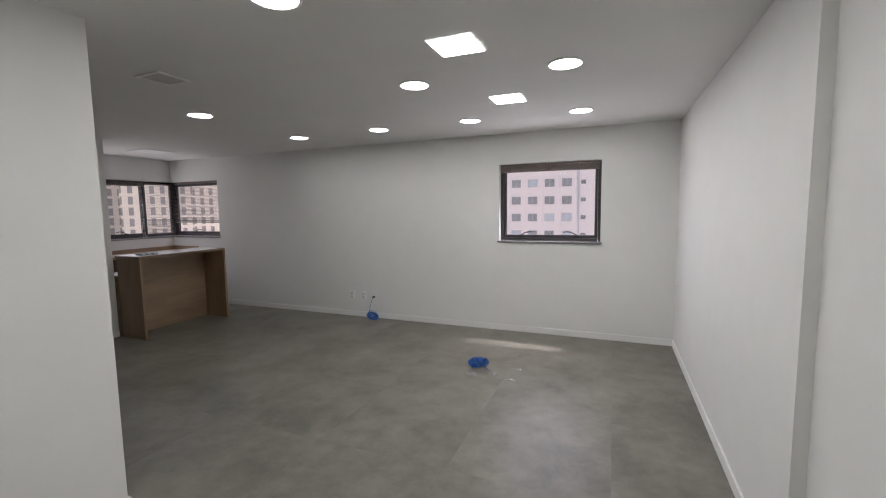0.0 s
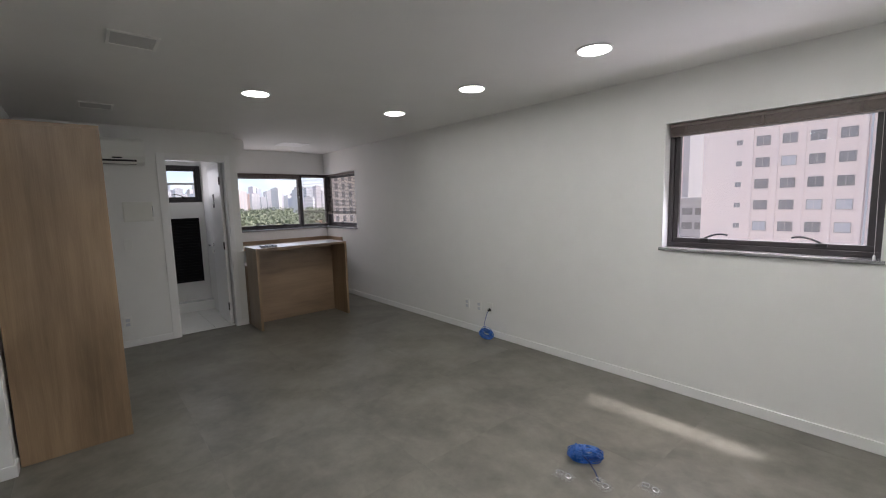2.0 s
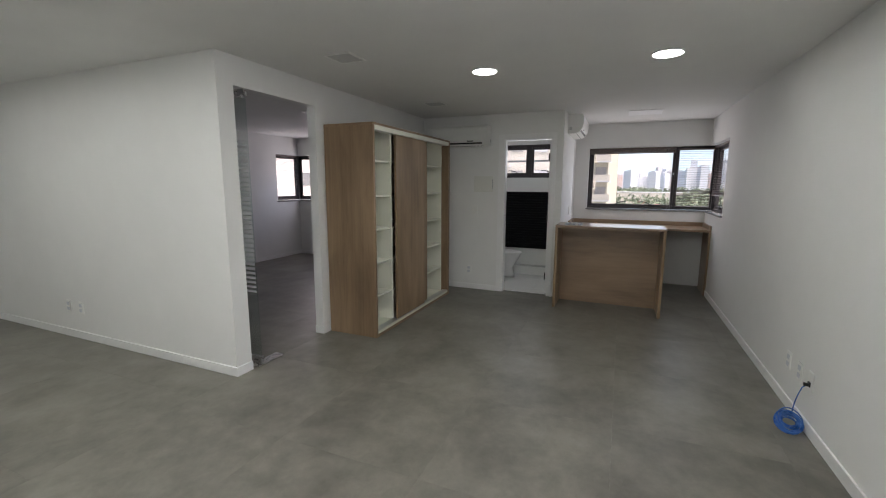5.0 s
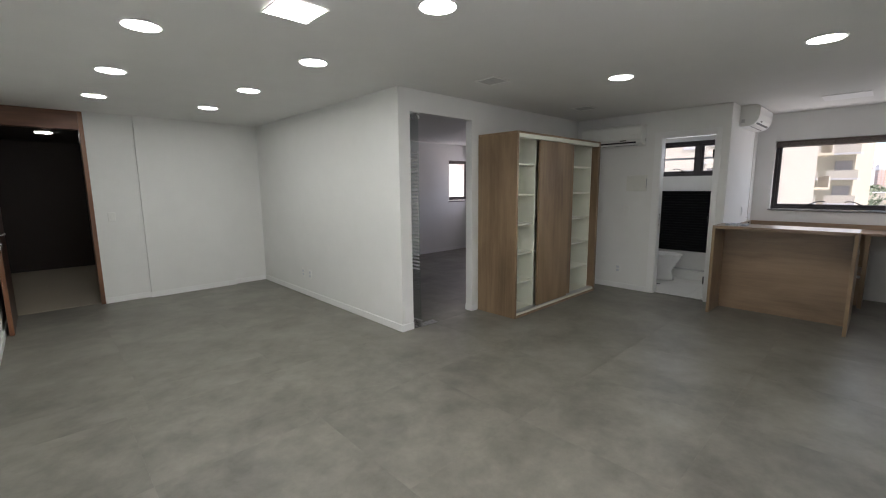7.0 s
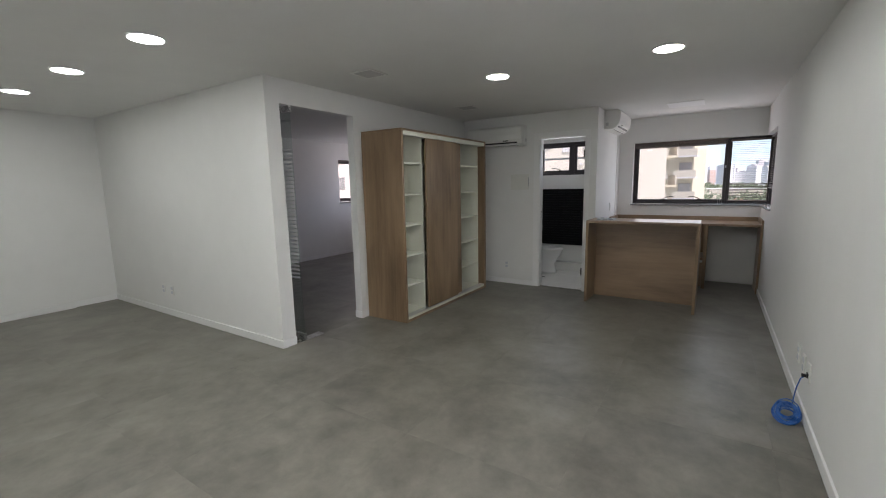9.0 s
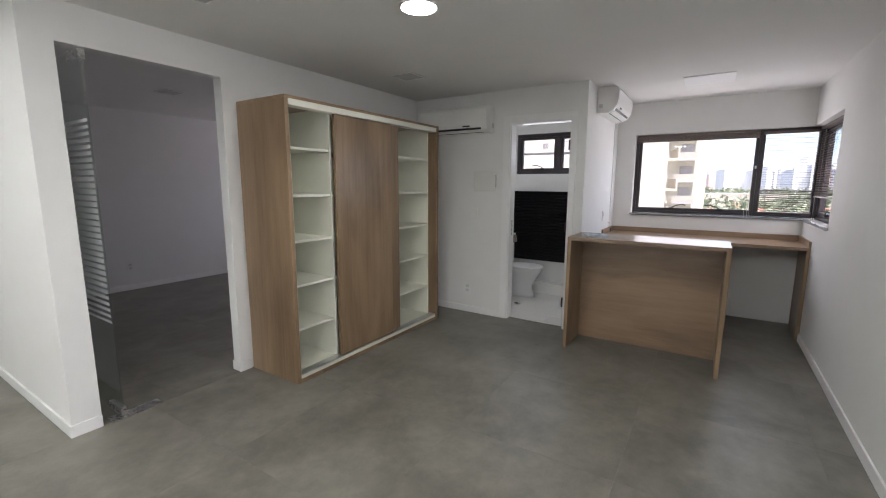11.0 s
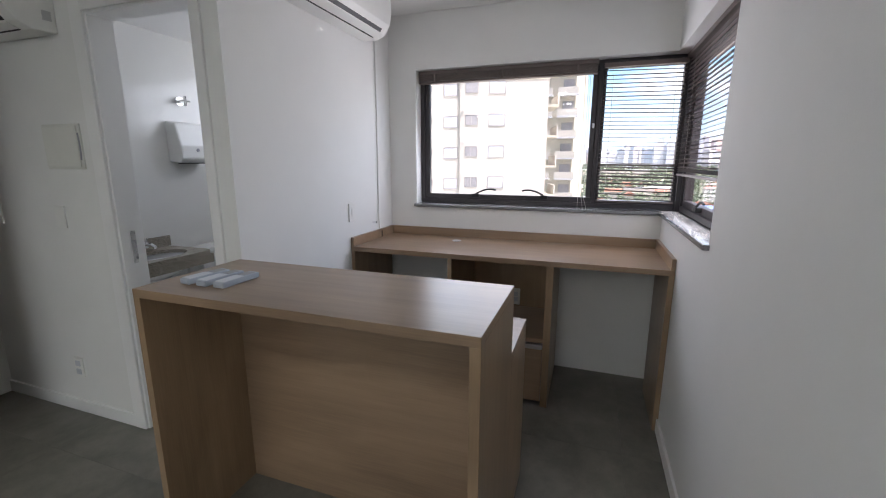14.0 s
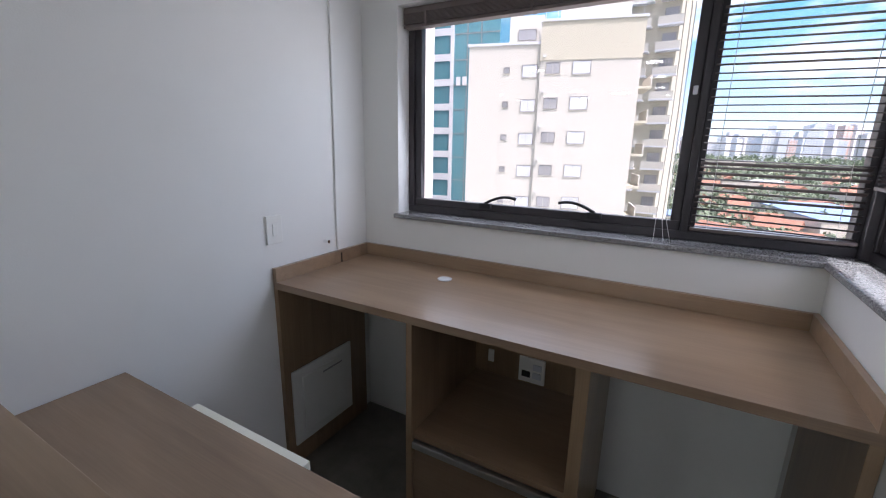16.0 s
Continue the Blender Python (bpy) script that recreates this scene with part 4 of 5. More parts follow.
# distribution box under the worktop
db = thing("wiring_box", (-6.95, AY + 0.03, 0.12), "white flush wiring box on the desk's end panel", "wiring box")
part("frame", box(-7.09, -6.71, AY + 0.028, AY + 0.040, 0.105, 0.48, 0.004), PLASTIC, db)
part("cover", box(-7.04, -6.76, AY + 0.040, AY + 0.050, 0.15, 0.44, 0.006), PLASTIC, db)
part("slot", box(-7.01, -6.88, AY + 0.0495, AY + 0.0515, 0.405, 0.413), TINT_LABEL, db)

# ---- blue network cable on the floor ----
def coil(cx, cy, cz, r, turns, wire, tilt, name_label, loose, seed, flatness=1.0):
    t = thing("network_cable", (cx, cy, 0), name_label, "cable")
    rng = random.Random(seed)
    for k in range(turns):
        rr, ph = r * rng.uniform(0.62, 1.06), rng.uniform(0, 6.28)
        ax, ay = rng.uniform(-0.016, 0.016), rng.uniform(-0.010, 0.010)
        m = Matrix.Rotation(tilt + rng.uniform(-0.14, 0.14), 3, Vector((math.cos(seed), math.sin(seed), 0)))
        pts = []
        for j in range(22):
            a = 2 * math.pi * j / 22
            p = m @ Vector((rr * math.cos(a + ph), flatness * rr * math.sin(a + ph), rng.uniform(-0.002, 0.002) + (k - turns / 2) * wire * 0.9))
            pts.append((cx + ax + p.x, cy + ay + p.y, max(wire, cz + p.z)))
        part("loop", tube(pts, wire, 6, None, True), BLUE_CABLE, t)
    for pts in loose:
        part("lead", tube(pts, wire, 7), BLUE_CABLE, t)
    return t


def skein(cx, cy, turn, length, height, wire, turns, label, seed):
    """Cable wound into a long skein that lies on the floor, with a wrap round its middle."""
    t = thing("network_cable", (cx, cy, 0), label, "cable")
    rng = random.Random(seed)
    m = Matrix.Translation((cx, cy, 0)) @ Matrix.Rotation(turn, 4, "Z")
    for k in range(turns):
        off = (k / (turns - 1) - 0.5) * 0.075
        hh, ll = height * rng.uniform(0.55, 1.0), length * rng.uniform(0.78, 1.12)
        skew, shift, up = rng.uniform(-0.45, 0.45), rng.uniform(-0.010, 0.010), rng.uniform(0.0, 0.6)
        pts = []
        for j in range(22):
            a = 2 * math.pi * j / 22
            u, z = ll * math.cos(a), hh * math.sin(a)
            wave = 0.006 * math.sin(2 * a + k * 1.7)
            pts.append(m @ Vector((u + shift, off + skew * u * 0.45 + wave, max(wire, hh + wire + z + up * (height - hh)))))
        part("loop", tube(pts, wire, 6, None, True), BLUE_CABLE, t)
    for k in range(9):
        u = -0.062 + 0.0075 * k + rng.uniform(-0.003, 0.003)
        s_ = rng.uniform(0.9, 1.15)
        pts = [m @ Vector((u + 0.012 * math.sin(a + k), 0.045 * s_ * math.cos(a), max(wire, 0.043 + 0.046 * s_ * math.sin(a)))) for a in (2 * math.pi * j / 16 for j in range(16))]
        part("wrap", tube(pts, wire, 6, None, True), BLUE_CABLE, t)
    return t


sk1 = skein(-1.20, 3.91, 0.65, 0.086, 0.038, 0.0032, 22, "coiled blue network cable lying on the floor", 3)
part("lead", tube([(-1.20, 3.87, 0.05), (-1.14, 3.85, 0.045), (-1.085, 3.825, 0.02), (-1.045, 3.79, 0.006)], 0.0040, 7), NAVY_CABLE, sk1, "dark blue cable end")
part("plug", box(-1.056, -1.034, 3.775, 3.795, 0.004, 0.016, 0.002), CLEAR, sk1, "clear plug")
hung = coil(-3.15, 5.125, 0.050, 0.080, 20, 0.0033, 0.55, "blue network cable coiled below the wall socket", [[(-3.17, N - 0.015, 0.305), (-3.18, N - 0.040, 0.275), (-3.20, N - 0.050, 0.21), (-3.215, N - 0.055, 0.15), (-3.22, N - 0.060, 0.08)], [(-3.215, 5.13, 0.05), (-3.235, 5.12, 0.045), (-3.25, 5.125, 0.05)]], 1.3, 0.80)
part("plug", box(-3.179, -3.161, N - 0.040, N - 0.016, 0.293, 0.311, 0.002), BLACK, hung, "dark plug")


def blister(x, y, turn):
    """A clear plastic blister with two domes."""
    t = thing("blister_pack", (x, y, 0.001), "small empty clear plastic blister pack on the floor", "blister pack", "blister packs")
    m = Matrix.Translation((x, y, 0.0012)) @ Matrix.Rotation(turn, 4, "Z")
    bm = box(-0.055, 0.055, -0.038, 0.038, 0, 0.0012, 0.0004)
    bmesh.ops.transform(bm, matrix=m, verts=bm.verts)
    part("card", bm, CLEAR, t)
    for dx in (-0.026, 0.026):
        bm = lathe([(0.021, 0.001), (0.020, 0.007), (0.015, 0.011), (0.013, 0.006)], 20, None, (dx, 0, 0))
        bmesh.ops.transform(bm, matrix=m, verts=bm.verts)
        part("dome", bm, CLEAR, t, smooth=True)
        bm = tube([(dx + 0.018 * math.cos(a), 0.018 * math.sin(a), 0.0085 + 0.003 * math.sin(3 * a + 40 * dx)) for a in (2 * math.pi * k / 18 for k in range(18))], 0.0022, 6, None, True)
        bmesh.ops.transform(bm, matrix=m, verts=bm.verts)
        part("dome_rim", bm, CHROME, t, "shiny rim")


for x, y, a in ((-1.20, 3.695, 0.1), (-1.02, 3.78, -0.35), (-0.83, 3.935, -0.05), (-0.83, 3.675, 0.12)):
    blister(x, y, a)


# ---- remotes on the counter ----
def remote(x, y, a):
    t = thing("remote_control", (x, y, iz), "pale grey air conditioner remote on the counter", "remote control", "remotes on the counter")
    m = Matrix.Translation((x, y, iz)) @ Matrix.Rotation(a, 4, "Z")
    for name, bm, mat, lab in (
        ("body", box(-0.082, 0.082, -0.024, 0.024, 0.0, 0.021, 0.006), REMOTE_GREY, ""),
        ("screen", box(0.022, 0.066, -0.016, 0.016, 0.0205, 0.0222), TINT_LABEL, "grey display"),
        ("cover", box(-0.074, 0.012, -0.021, 0.021, 0.0205, 0.0225, 0.001), PLASTIC_GREY, "pale sliding cover"),
    ):
        bmesh.ops.transform(bm, matrix=m, verts=bm.verts)
        part(name, bm, mat, t, lab)


for k, (x, y) in enumerate(((-5.46, 3.475), (-5.46, 3.545), (-5.463, 3.615))):
    remote(x, y, math.pi - 0.12 + 0.05 * k)

# ---- glass door of the side room ----
gd = thing("glass_door", (-2.572, 1.30, 0), "open frameless glass door with frosted stripes", "door")
gx = -2.572
gp = part("pane", box(gx - 0.005, gx + 0.005, 0.46, 1.325, 0.012, 2.235, 0.001), DOOR_GLASS, gd, "clear tempered glass")
gp.visible_shadow = False
z, k = 0.62, 0
while z < 1.86:
    hgt = 0.016 + 0.012 * math.sin(math.pi * (z - 0.6) / 1.28)
    part("stripe", box(gx + 0.0055, gx + 0.0062, 0.465, 1.32, z, z + hgt), FROST, gd, "frosted stripe")
    z += 0.038
part("patch_fitting", box(gx - 0.016, gx + 0.016, 1.15, 1.332, 2.18, 2.24, 0.003), STEEL, gd, "steel top pivot")
part("patch_fitting", box(gx - 0.016, gx + 0.016, 1.15, 1.332, 0.008, 0.062, 0.003), STEEL, gd, "steel bottom pivot")
part("pull_handle", tube([(gx + 0.045, 0.56, 0.85), (gx + 0.045, 0.56, 1.35)], 0.012, 12), STEEL, gd, "steel pull bar")
for zz in (0.92, 1.28):
    part("standoff", tube([(gx, 0.56, zz), (gx + 0.045, 0.56, zz)], 0.007, 8), STEEL, gd)
fs = thing("floor_spring", (-2.64, 1.27, 0), "steel floor spring plate under the glass door", "floor spring")
part("cover_plate", box(-2.79, -2.50, 1.265, 1.36, 0.001, 0.006, 0.002), STEEL, fs)

# ---- entrance door ----
ef = thing("door_frame", (0.25, S - 0.1, 0), "reddish wood door lining with a panel up to the ceiling", "door frame", kind="structure")
part("jamb", box(-0.205, -0.160, -2.50, S + 0.012, 0, H - 0.001, 0.003), RED_WOOD, ef)
part("jamb", box(E2 - 0.035, E2 - 0.002, -2.50, S + 0.012, 0, H - 0.001, 0.003), RED_WOOD, ef)
part("head_panel", box(-0.160, E2 - 0.035, -2.46, S + 0.006, 2.235, H - 0.001, 0.003), RED_WOOD_X, ef)
part("threshold", box(-0.160, E2 - 0.035, -2.46, -2.40, -0.002, 0.004, 0.001), HALL_FLOOR, ef, "pale stone threshold")
ed = thing("entrance_door", (0.645, S, 0), "open reddish wooden entrance door, leaf colour darkened for shade", "door")
# leaf takes the shade-darkened wood, its edge the plain door wood
part("leaf", box(0.622, 0.660, -2.30, -1.426, 0.008, 2.22, 0.002), SHADED_DOOR, ed)
part("edge_strip", box(0.6218, 0.6602, -1.4258, -1.42, 0.008, 2.22, 0.001), RED_WOOD, ed, "leaf edge in the undarkened door wood")
lk = part("lock_plate", box(0.6205, 0.6615, -1.432, -1.417, 0.90, 1.10, 0.001), STEEL, ed, "steel lock edge plate")
for sgn, x in ((-1, 0.622), (1, 0.660)):
    part("lever", tube([(x, -1.48, 1.05), (x + sgn * 0.032, -1.48, 1.05), (x + sgn * 0.035, -1.50, 1.05), (x + sgn * 0.035, -1.60, 1.05)], 0.009, 9), STEEL, ed, "steel lever handle")
    part("rose", tube([(x, -1.48, 0.95), (x + sgn * 0.012, -1.48, 0.95)], 0.022, 16), STEEL, ed, "round key rose")
part("upper_lock", tube([(0.622, -1.49, 1.33), (0.610, -1.49, 1.33)], 0.02, 14), STEEL, ed, "round upper lock")
hl = thing("hall_light", (0.13, -4.5, 2.39), "round hall ceiling light, lit", "ceiling light")
part("diffuser", lathe([(0.10, 0.0), (0.10, -0.01), (0.085, -0.014)], 28, None, (0.13, -4.5, 2.39)), HALL_LED, hl)

# ---- bathroom ----
bt = thing("door_1", (BX, 2.87, 0), "white bathroom door frame with flat architraves", "door frame", kind="structure")
part("architrave", box(BX, BX + 0.014, 2.475, 2.555, 0.0, 2.185, 0.003), TRIM, bt)
part("architrave", box(BX, BX + 0.014, 3.194, 3.245, 0.0, 2.185, 0.003), TRIM, bt)
part("architrave", box(BX, BX + 0.014, 2.555, 3.194, 2.115, 2.185, 0.003), TRIM, bt)
part("jamb", box(BX - 0.119, BX - 0.001, 2.536, 2.566, 0.0, 2.124, 0.002), TRIM, bt)
part("jamb", box(BX - 0.119, BX - 0.001, 3.183, 3.1995, 0.0, 2.124, 0.002), TRIM, bt)
part("head", box(BX - 0.119, BX - 0.001, 2.566, 3.183, 2.104, 2.124, 0.002), TRIM, bt)
part("strike_plate", box(BX - 0.075, BX - 0.05, 2.5655, 2.5675, 0.93, 1.10, 0.001), STEEL, bt, "steel strike plate")
bd = thing("bathroom_door", (BX - 0.07, 3.15, 0), "open white bathroom door leaf", "door")
leaf = part("leaf", box(-6.515, -5.90, 3.143, 3.178, 0.012, 2.10, 0.002), TRIM, bd)
part("lever", tube([(-6.46, 3.143, 1.03), (-6.46, 3.080, 1.03), (-6.45, 3.075, 1.03), (-6.34, 3.075, 1.03)], 0.008, 9), CHROME, bd, "chrome lever handle")
part("rose", tube([(-6.46, 3.143, 1.03), (-6.46, 3.132, 1.03)], 0.024, 16), CHROME, bd)
part("key_rose", tube([(-6.46, 3.143, 0.94), (-6.46, 3.133, 0.94)], 0.02, 16), CHROME, bd)
part("sign", box(-6.31, -6.25, 3.139, 3.1435, 1.54, 1.72, 0.001), BLACK, bd, "small black door sign")
part("sign_figure", box(-6.292, -6.268, 3.137, 3.1395, 1.59, 1.67), PLASTIC, bd, "white pictogram bar")
for z in (0.25, 1.05, 1.88):
    part("hinge", join(tube([(-5.893, 3.138, z - 0.05), (-5.893, 3.138, z + 0.05)], 0.009, 8), box(-5.935, -5.90, 3.1405, 3.1435, z - 0.045, z + 0.045, 0.001)), BRONZE, bd, "dark metal hinge")

bl = thing("louvred_panel", (-7.2, 2.56, 0.49), "black louvred wall panel below the bathroom window", "panel")
part("backing", box(-7.199, -7.188, 1.956, 3.11, 0.447, 1.385), LOUVRE, bl)
part("frame", bar_frame("y", -7.188, -7.165, 1.952, 3.115, 0.437, 1.395, 0.022, 0.002), LOUVRE, bl)
for k in range(22):
    z = 0.47 + k * 0.0415
    part("slat", extrude_profile([(-7.187, z), (-7.170, z + 0.004), (-7.170, z + 0.008), (-7.187, z + 0.034)], "y", 1.982, 3.095), LOUVRE, bl)

sk = thing("washbasin", (-6.25, 2.16, 0.86), "oval white basin in a brown granite shelf", "washbasin")
bm = bmesh.new()
outer, inner = [], []
for k in range(36):
    a = 2 * math.pi * k / 36
    c, s_ = math.cos(a), math.sin(a)
    f = min(0.27 / max(abs(c), 1e-6), 0.205 / max(abs(s_), 1e-6))
    outer.append((-6.22 + c * f, 2.158 + s_ * f))
    inner.append((-6.22 + 0.20 * c, 2.17 + 0.145 * s_))
vs = {}
for nm, ring, z in (("ot", outer, 0.862), ("it", inner, 0.862), ("ob", outer, 0.837), ("ib", inner, 0.837)):
    vs[nm] = [bm.verts.new((x, y, z)) for x, y in ring]
for k in range(36):
    j = (k + 1) % 36
    bm.faces.new((vs["ot"][k], vs["ot"][j], vs["it"][j], vs["it"][k]))
    bm.faces.new((vs["ob"][k], vs["ib"][k], vs["ib"][j], vs["ob"][j]))
    bm.faces.new((vs["ot"][k], vs["ob"][k], vs["ob"][j], vs["ot"][j]))
    bm.faces.new((vs["it"][k], vs["it"][j], vs["ib"][j], vs["ib"][k]))
part("granite_top", bm, STONE, sk, "brown granite shelf")
part("backsplash", box(-6.49, -5.95, 1.952, 1.972, 0.863, 0.935, 0.002), STONE, sk, "brown granite splash strip")
part("apron", box(-6.49, -5.95, 2.345, 2.363, 0.775, 0.8365, 0.002), STONE, sk, "brown granite apron")
part("bowl", lathe([(0.205, -0.002), (0.20, -0.03), (0.17, -0.09), (0.10, -0.125), (0.03, -0.132)], 36, None, (-6.22, 2.17, 0.836), 1.0, 0.72), PORCELAIN, sk, "white oval bowl", smooth=True)
part("trap", tube([(-6.25, 2.17, 0.715), (-6.25, 2.17, 0.62), (-6.25, 2.17, 0.50)], 0.018, 12), CHROME, sk, "chrome waste pipe")
part("trap_cup", lathe([(0.03, 0.0), (0.032, 0.01), (0.032, 0.10), (0.02, 0.12)], 20, None, (-6.25, 2.17, 0.44)), CHROME, sk, "chrome bottle trap")
tap = thing("basin_tap", (-6.28, 2.0, 0.863), "chrome tap on the granite shelf", "tap")
part("body", tube([(-6.28, 1.975, 0.90), (-6.28, 2.02, 0.905)], 0.022, 14), CHROME, tap)
part("spout", tube([(-6.28, 2.02, 0.905), (-6.28, 2.07, 0.91), (-6.28, 2.10, 0.895)], 0.011, 10), CHROME, tap)
part("knob", tube([(-6.28, 2.0, 0.915), (-6.28, 2.0, 0.95)], 0.018, 12), CHROME, tap)
mr = thing("mirror", (-6.2, 1.95, 1.2), "frameless wall mirror above the washbasin", "mirror")
part("glass", box(-6.30, -5.92, 1.9505, 1.955, 1.20, 1.86, 0.001), MIRROR, mr)
pd = thing("towel_dispenser", (-6.70, 1.95, 1.46), "white paper towel dispenser", "dispenser")
part("body", extrude_profile([(1.951, 1.45), (2.06, 1.44), (2.085, 1.47), (2.085, 1.56), (2.04, 1.71), (1.951, 1.73)], "x", -6.83, -6.57, 0.012), PLASTIC, pd)
part("lock", tube([(-6.70, 2.085, 1.53), (-6.70, 2.089, 1.53)], 0.012, 12), TINT_LABEL, pd)
part("slot", box(-6.80, -6.60, 2.0, 2.07, 1.434, 1.441), BLACK, pd)
sv = thing("shower_valve", (-6.70, 1.95, 1.87), "chrome cross-head stop valve", "valve")
part("flange", tube([(-6.70, 1.951, 1.87), (-6.70, 1.962, 1.87)], 0.03, 18), CHROME, sv)
part("stem", tube([(-6.70, 1.96, 1.87), (-6.70, 2.02, 1.87)], 0.010, 10), CHROME, sv)
part("cross_head", join(tube([(-6.735, 2.015, 1.87), (-6.665, 2.015, 1.87)], 0.008, 8), tube([(-6.70, 2.015, 1.835), (-6.70, 2.015, 1.905)], 0.008, 8)), CHROME, sv)

to = thing("toilet", (-6.78, 2.3, 0.01), "white porcelain toilet with a low cistern", "toilet")
part("cistern", box(-6.98, -6.60, 1.955, 2.13, 0.42, 0.79, 0.025), PORCELAIN, to, smooth=False)
part("cistern_lid", box(-6.99, -6.59, 1.953, 2.14, 0.79, 0.825, 0.012), PORCELAIN, to)
bm = bmesh.new()
rings = []
for z, rx, ry, cy in ((0.01, 0.115, 0.19, 2.32), (0.05, 0.105, 0.18, 2.32), (0.16, 0.10, 0.16, 2.31), (0.26, 0.14, 0.20, 2.33), (0.35, 0.175, 0.235, 2.35), (0.395, 0.185, 0.245, 2.355), (0.405, 0.18, 0.24, 2.355), (0.405, 0.13, 0.18, 2.365), (0.33, 0.10, 0.14, 2.36), (0.22, 0.05, 0.06, 2.35)):
    rings.append([bm.verts.new((-6.78 + rx * math.cos(2 * math.pi * k / 32), cy + ry * math.sin(2 * math.pi * k / 32), z)) for k in range(32)])
for a_, b_ in zip(rings, rings[1:]):
    for k in range(32):
        bm.faces.new((a_[k], a_[(k + 1) % 32], b_[(k + 1) % 32], b_[k]))
bm.faces.new(rings[0][::-1])
bm.faces.new(rings[-1])
part("bowl", bm, PORCELAIN, to, smooth=True)
bm = bmesh.new()
rings = []
for z, rx, ry in ((0.407, 0.19, 0.25), (0.418, 0.192, 0.252), (0.427, 0.186, 0.246), (0.430, 0.13, 0.18)):
    rings.append([bm.verts.new((-6.78 + rx * math.cos(2 * math.pi * k / 32), 2.36 + ry * math.sin(2 * math.pi * k / 32), z)) for k in range(32)])
for a_, b_ in zip(rings, rings[1:]):
    for k in range(32):
        bm.faces.new((a_[k], a_[(k + 1) % 32], b_[(k + 1) % 32], b_[k]))
bm.faces.new(rings[0][::-1])
bm.faces.new(rings[-1])
part("lid", bm, PLASTIC, to, smooth=True)
part("supply_hose", tube([(-6.56, 1.96, 0.22), (-6.56, 2.0, 0.20), (-6.57, 2.03, 0.30), (-6.62, 2.03, 0.42)], 0.008, 8), STEEL, to, "braided steel hose")
part("stop_valve", tube([(-6.56, 1.955, 0.22), (-6.56, 1.99, 0.22)], 0.014, 10), CHROME, to)
fd = thing("floor_drain", (-6.37, 2.43, 0.01), "round steel floor drain", "drain")
part("grate", lathe([(0.052, 0.0), (0.052, 0.003), (0.046, 0.005), (0.03, 0.003)], 24, None, (-6.37, 2.43, 0.0105)), STEEL, fd)
part("opening", lathe([(0.028, 0.0), (0.026, 0.002)], 20, None, (-6.37, 2.43, 0.014)), BLACK, fd)
setting("bath_kerb", box(-7.2, -7.02, 1.95, AY - 0.13, 0.008, 0.15, 0.004), BATH_TILE, "low white tiled ledge under the louvred panel", "ledge")

# ---- outside ----
GROUND = -32.0
GRASS = plain("park_green", (0.11, 0.13, 0.09), 0.9, vary=0.45, scale=0.06)
# green lightened, with far haze mixed into the leaf colour
HAZY_LEAF = plain("haze_paled_foliage", (0.19, 0.23, 0.15), 0.8, vary=0.3, scale=0.15)
CREAM = plain("cream_render", (0.545, 0.52, 0.465), 0.85, vary=0.03, scale=0.8)
BEIGE = plain("beige_render", (0.50, 0.47, 0.38), 0.85, vary=0.04, scale=0.8)
PINKISH = plain("pale_pink_render", (0.90, 0.80, 0.76), 0.85, vary=0.025, scale=0.6)
SASH_WHITE = plain("white_shutter", (0.58, 0.59, 0.62), 0.5, vary=0.05, scale=2.0)
DARK_GLASS = plain("dark_window_glass", (0.34, 0.335, 0.34), 0.12, vary=0.35, scale=0.35)
GREY_RENDER = plain("grey_render", (0.56, 0.55, 0.56), 0.8, vary=0.08, scale=0.5)
TEAL_GLASS = plain("teal_curtain_glass", (0.12, 0.30, 0.36), 0.12, vary=0.25, scale=0.15, metal=0.4)
ROOF_RED = plain("clay_roof", (0.31, 0.155, 0.105), 0.9, vary=0.25, scale=0.4)
ROOF_GREY = plain("sheet_roof", (0.50, 0.50, 0.52), 0.6, vary=0.15, scale=0.2)
ROOF_BLUE = plain("blue_roof", (0.22, 0.30, 0.46), 0.5, vary=0.1, scale=0.2)
HOUSE_WALL = plain("house_wall", (0.66, 0.60, 0.52), 0.9, vary=0.12, scale=0.3)
FACADE_FRAME = plain("grey_window_frame", (0.22, 0.21, 0.21), 0.5, vary=0.1, scale=3.0)
ASPHALT = plain("asphalt", (0.05, 0.05, 0.052), 0.9, vary=0.15, scale=0.3)

def rise(x):
    """Height of the ground, which climbs towards the far city."""
    return GROUND + 0.028 * min(570.0, max(0.0, -330.0 - x))


part("ground", extrude_profile([(-4800, rise(-4800)), (-900, rise(-900)), (-330, GROUND), (1500, GROUND), (1500, GROUND - 9), (-4800, GROUND - 9)], "y", -2500, 4800), GRASS, None, "city ground with parks far below", category="ground", kind="structure")

# unseen pale sheets, added to bounce sunlight up onto the facades
BOUNCE_PALE = plain("pale_bounce_sheet", (0.52, 0.50, 0.47), 0.85, vary=0.1, scale=0.3)
part("pavement", box(-110, 90, 14, 75, GROUND, GROUND + 0.15), BOUNCE_PALE, None, "unseen pale sheet between the towers, added to bounce light", category="pavement", kind="structure")
part("pavement_2", box(-39, -14, -60, 70, GROUND + 0.15, GROUND + 0.3), BOUNCE_PALE, None, "unseen pale sheet below the window, added to bounce light", category="pavement", kind="structure")


def yawed(x, y, z, yaw):
    return Matrix.Translation((x, y, z)) @ Matrix.Rotation(radians(yaw), 4, "Z")


def put(bm, m):
    bmesh.ops.transform(bm, matrix=m, verts=bm.verts)
    return bm


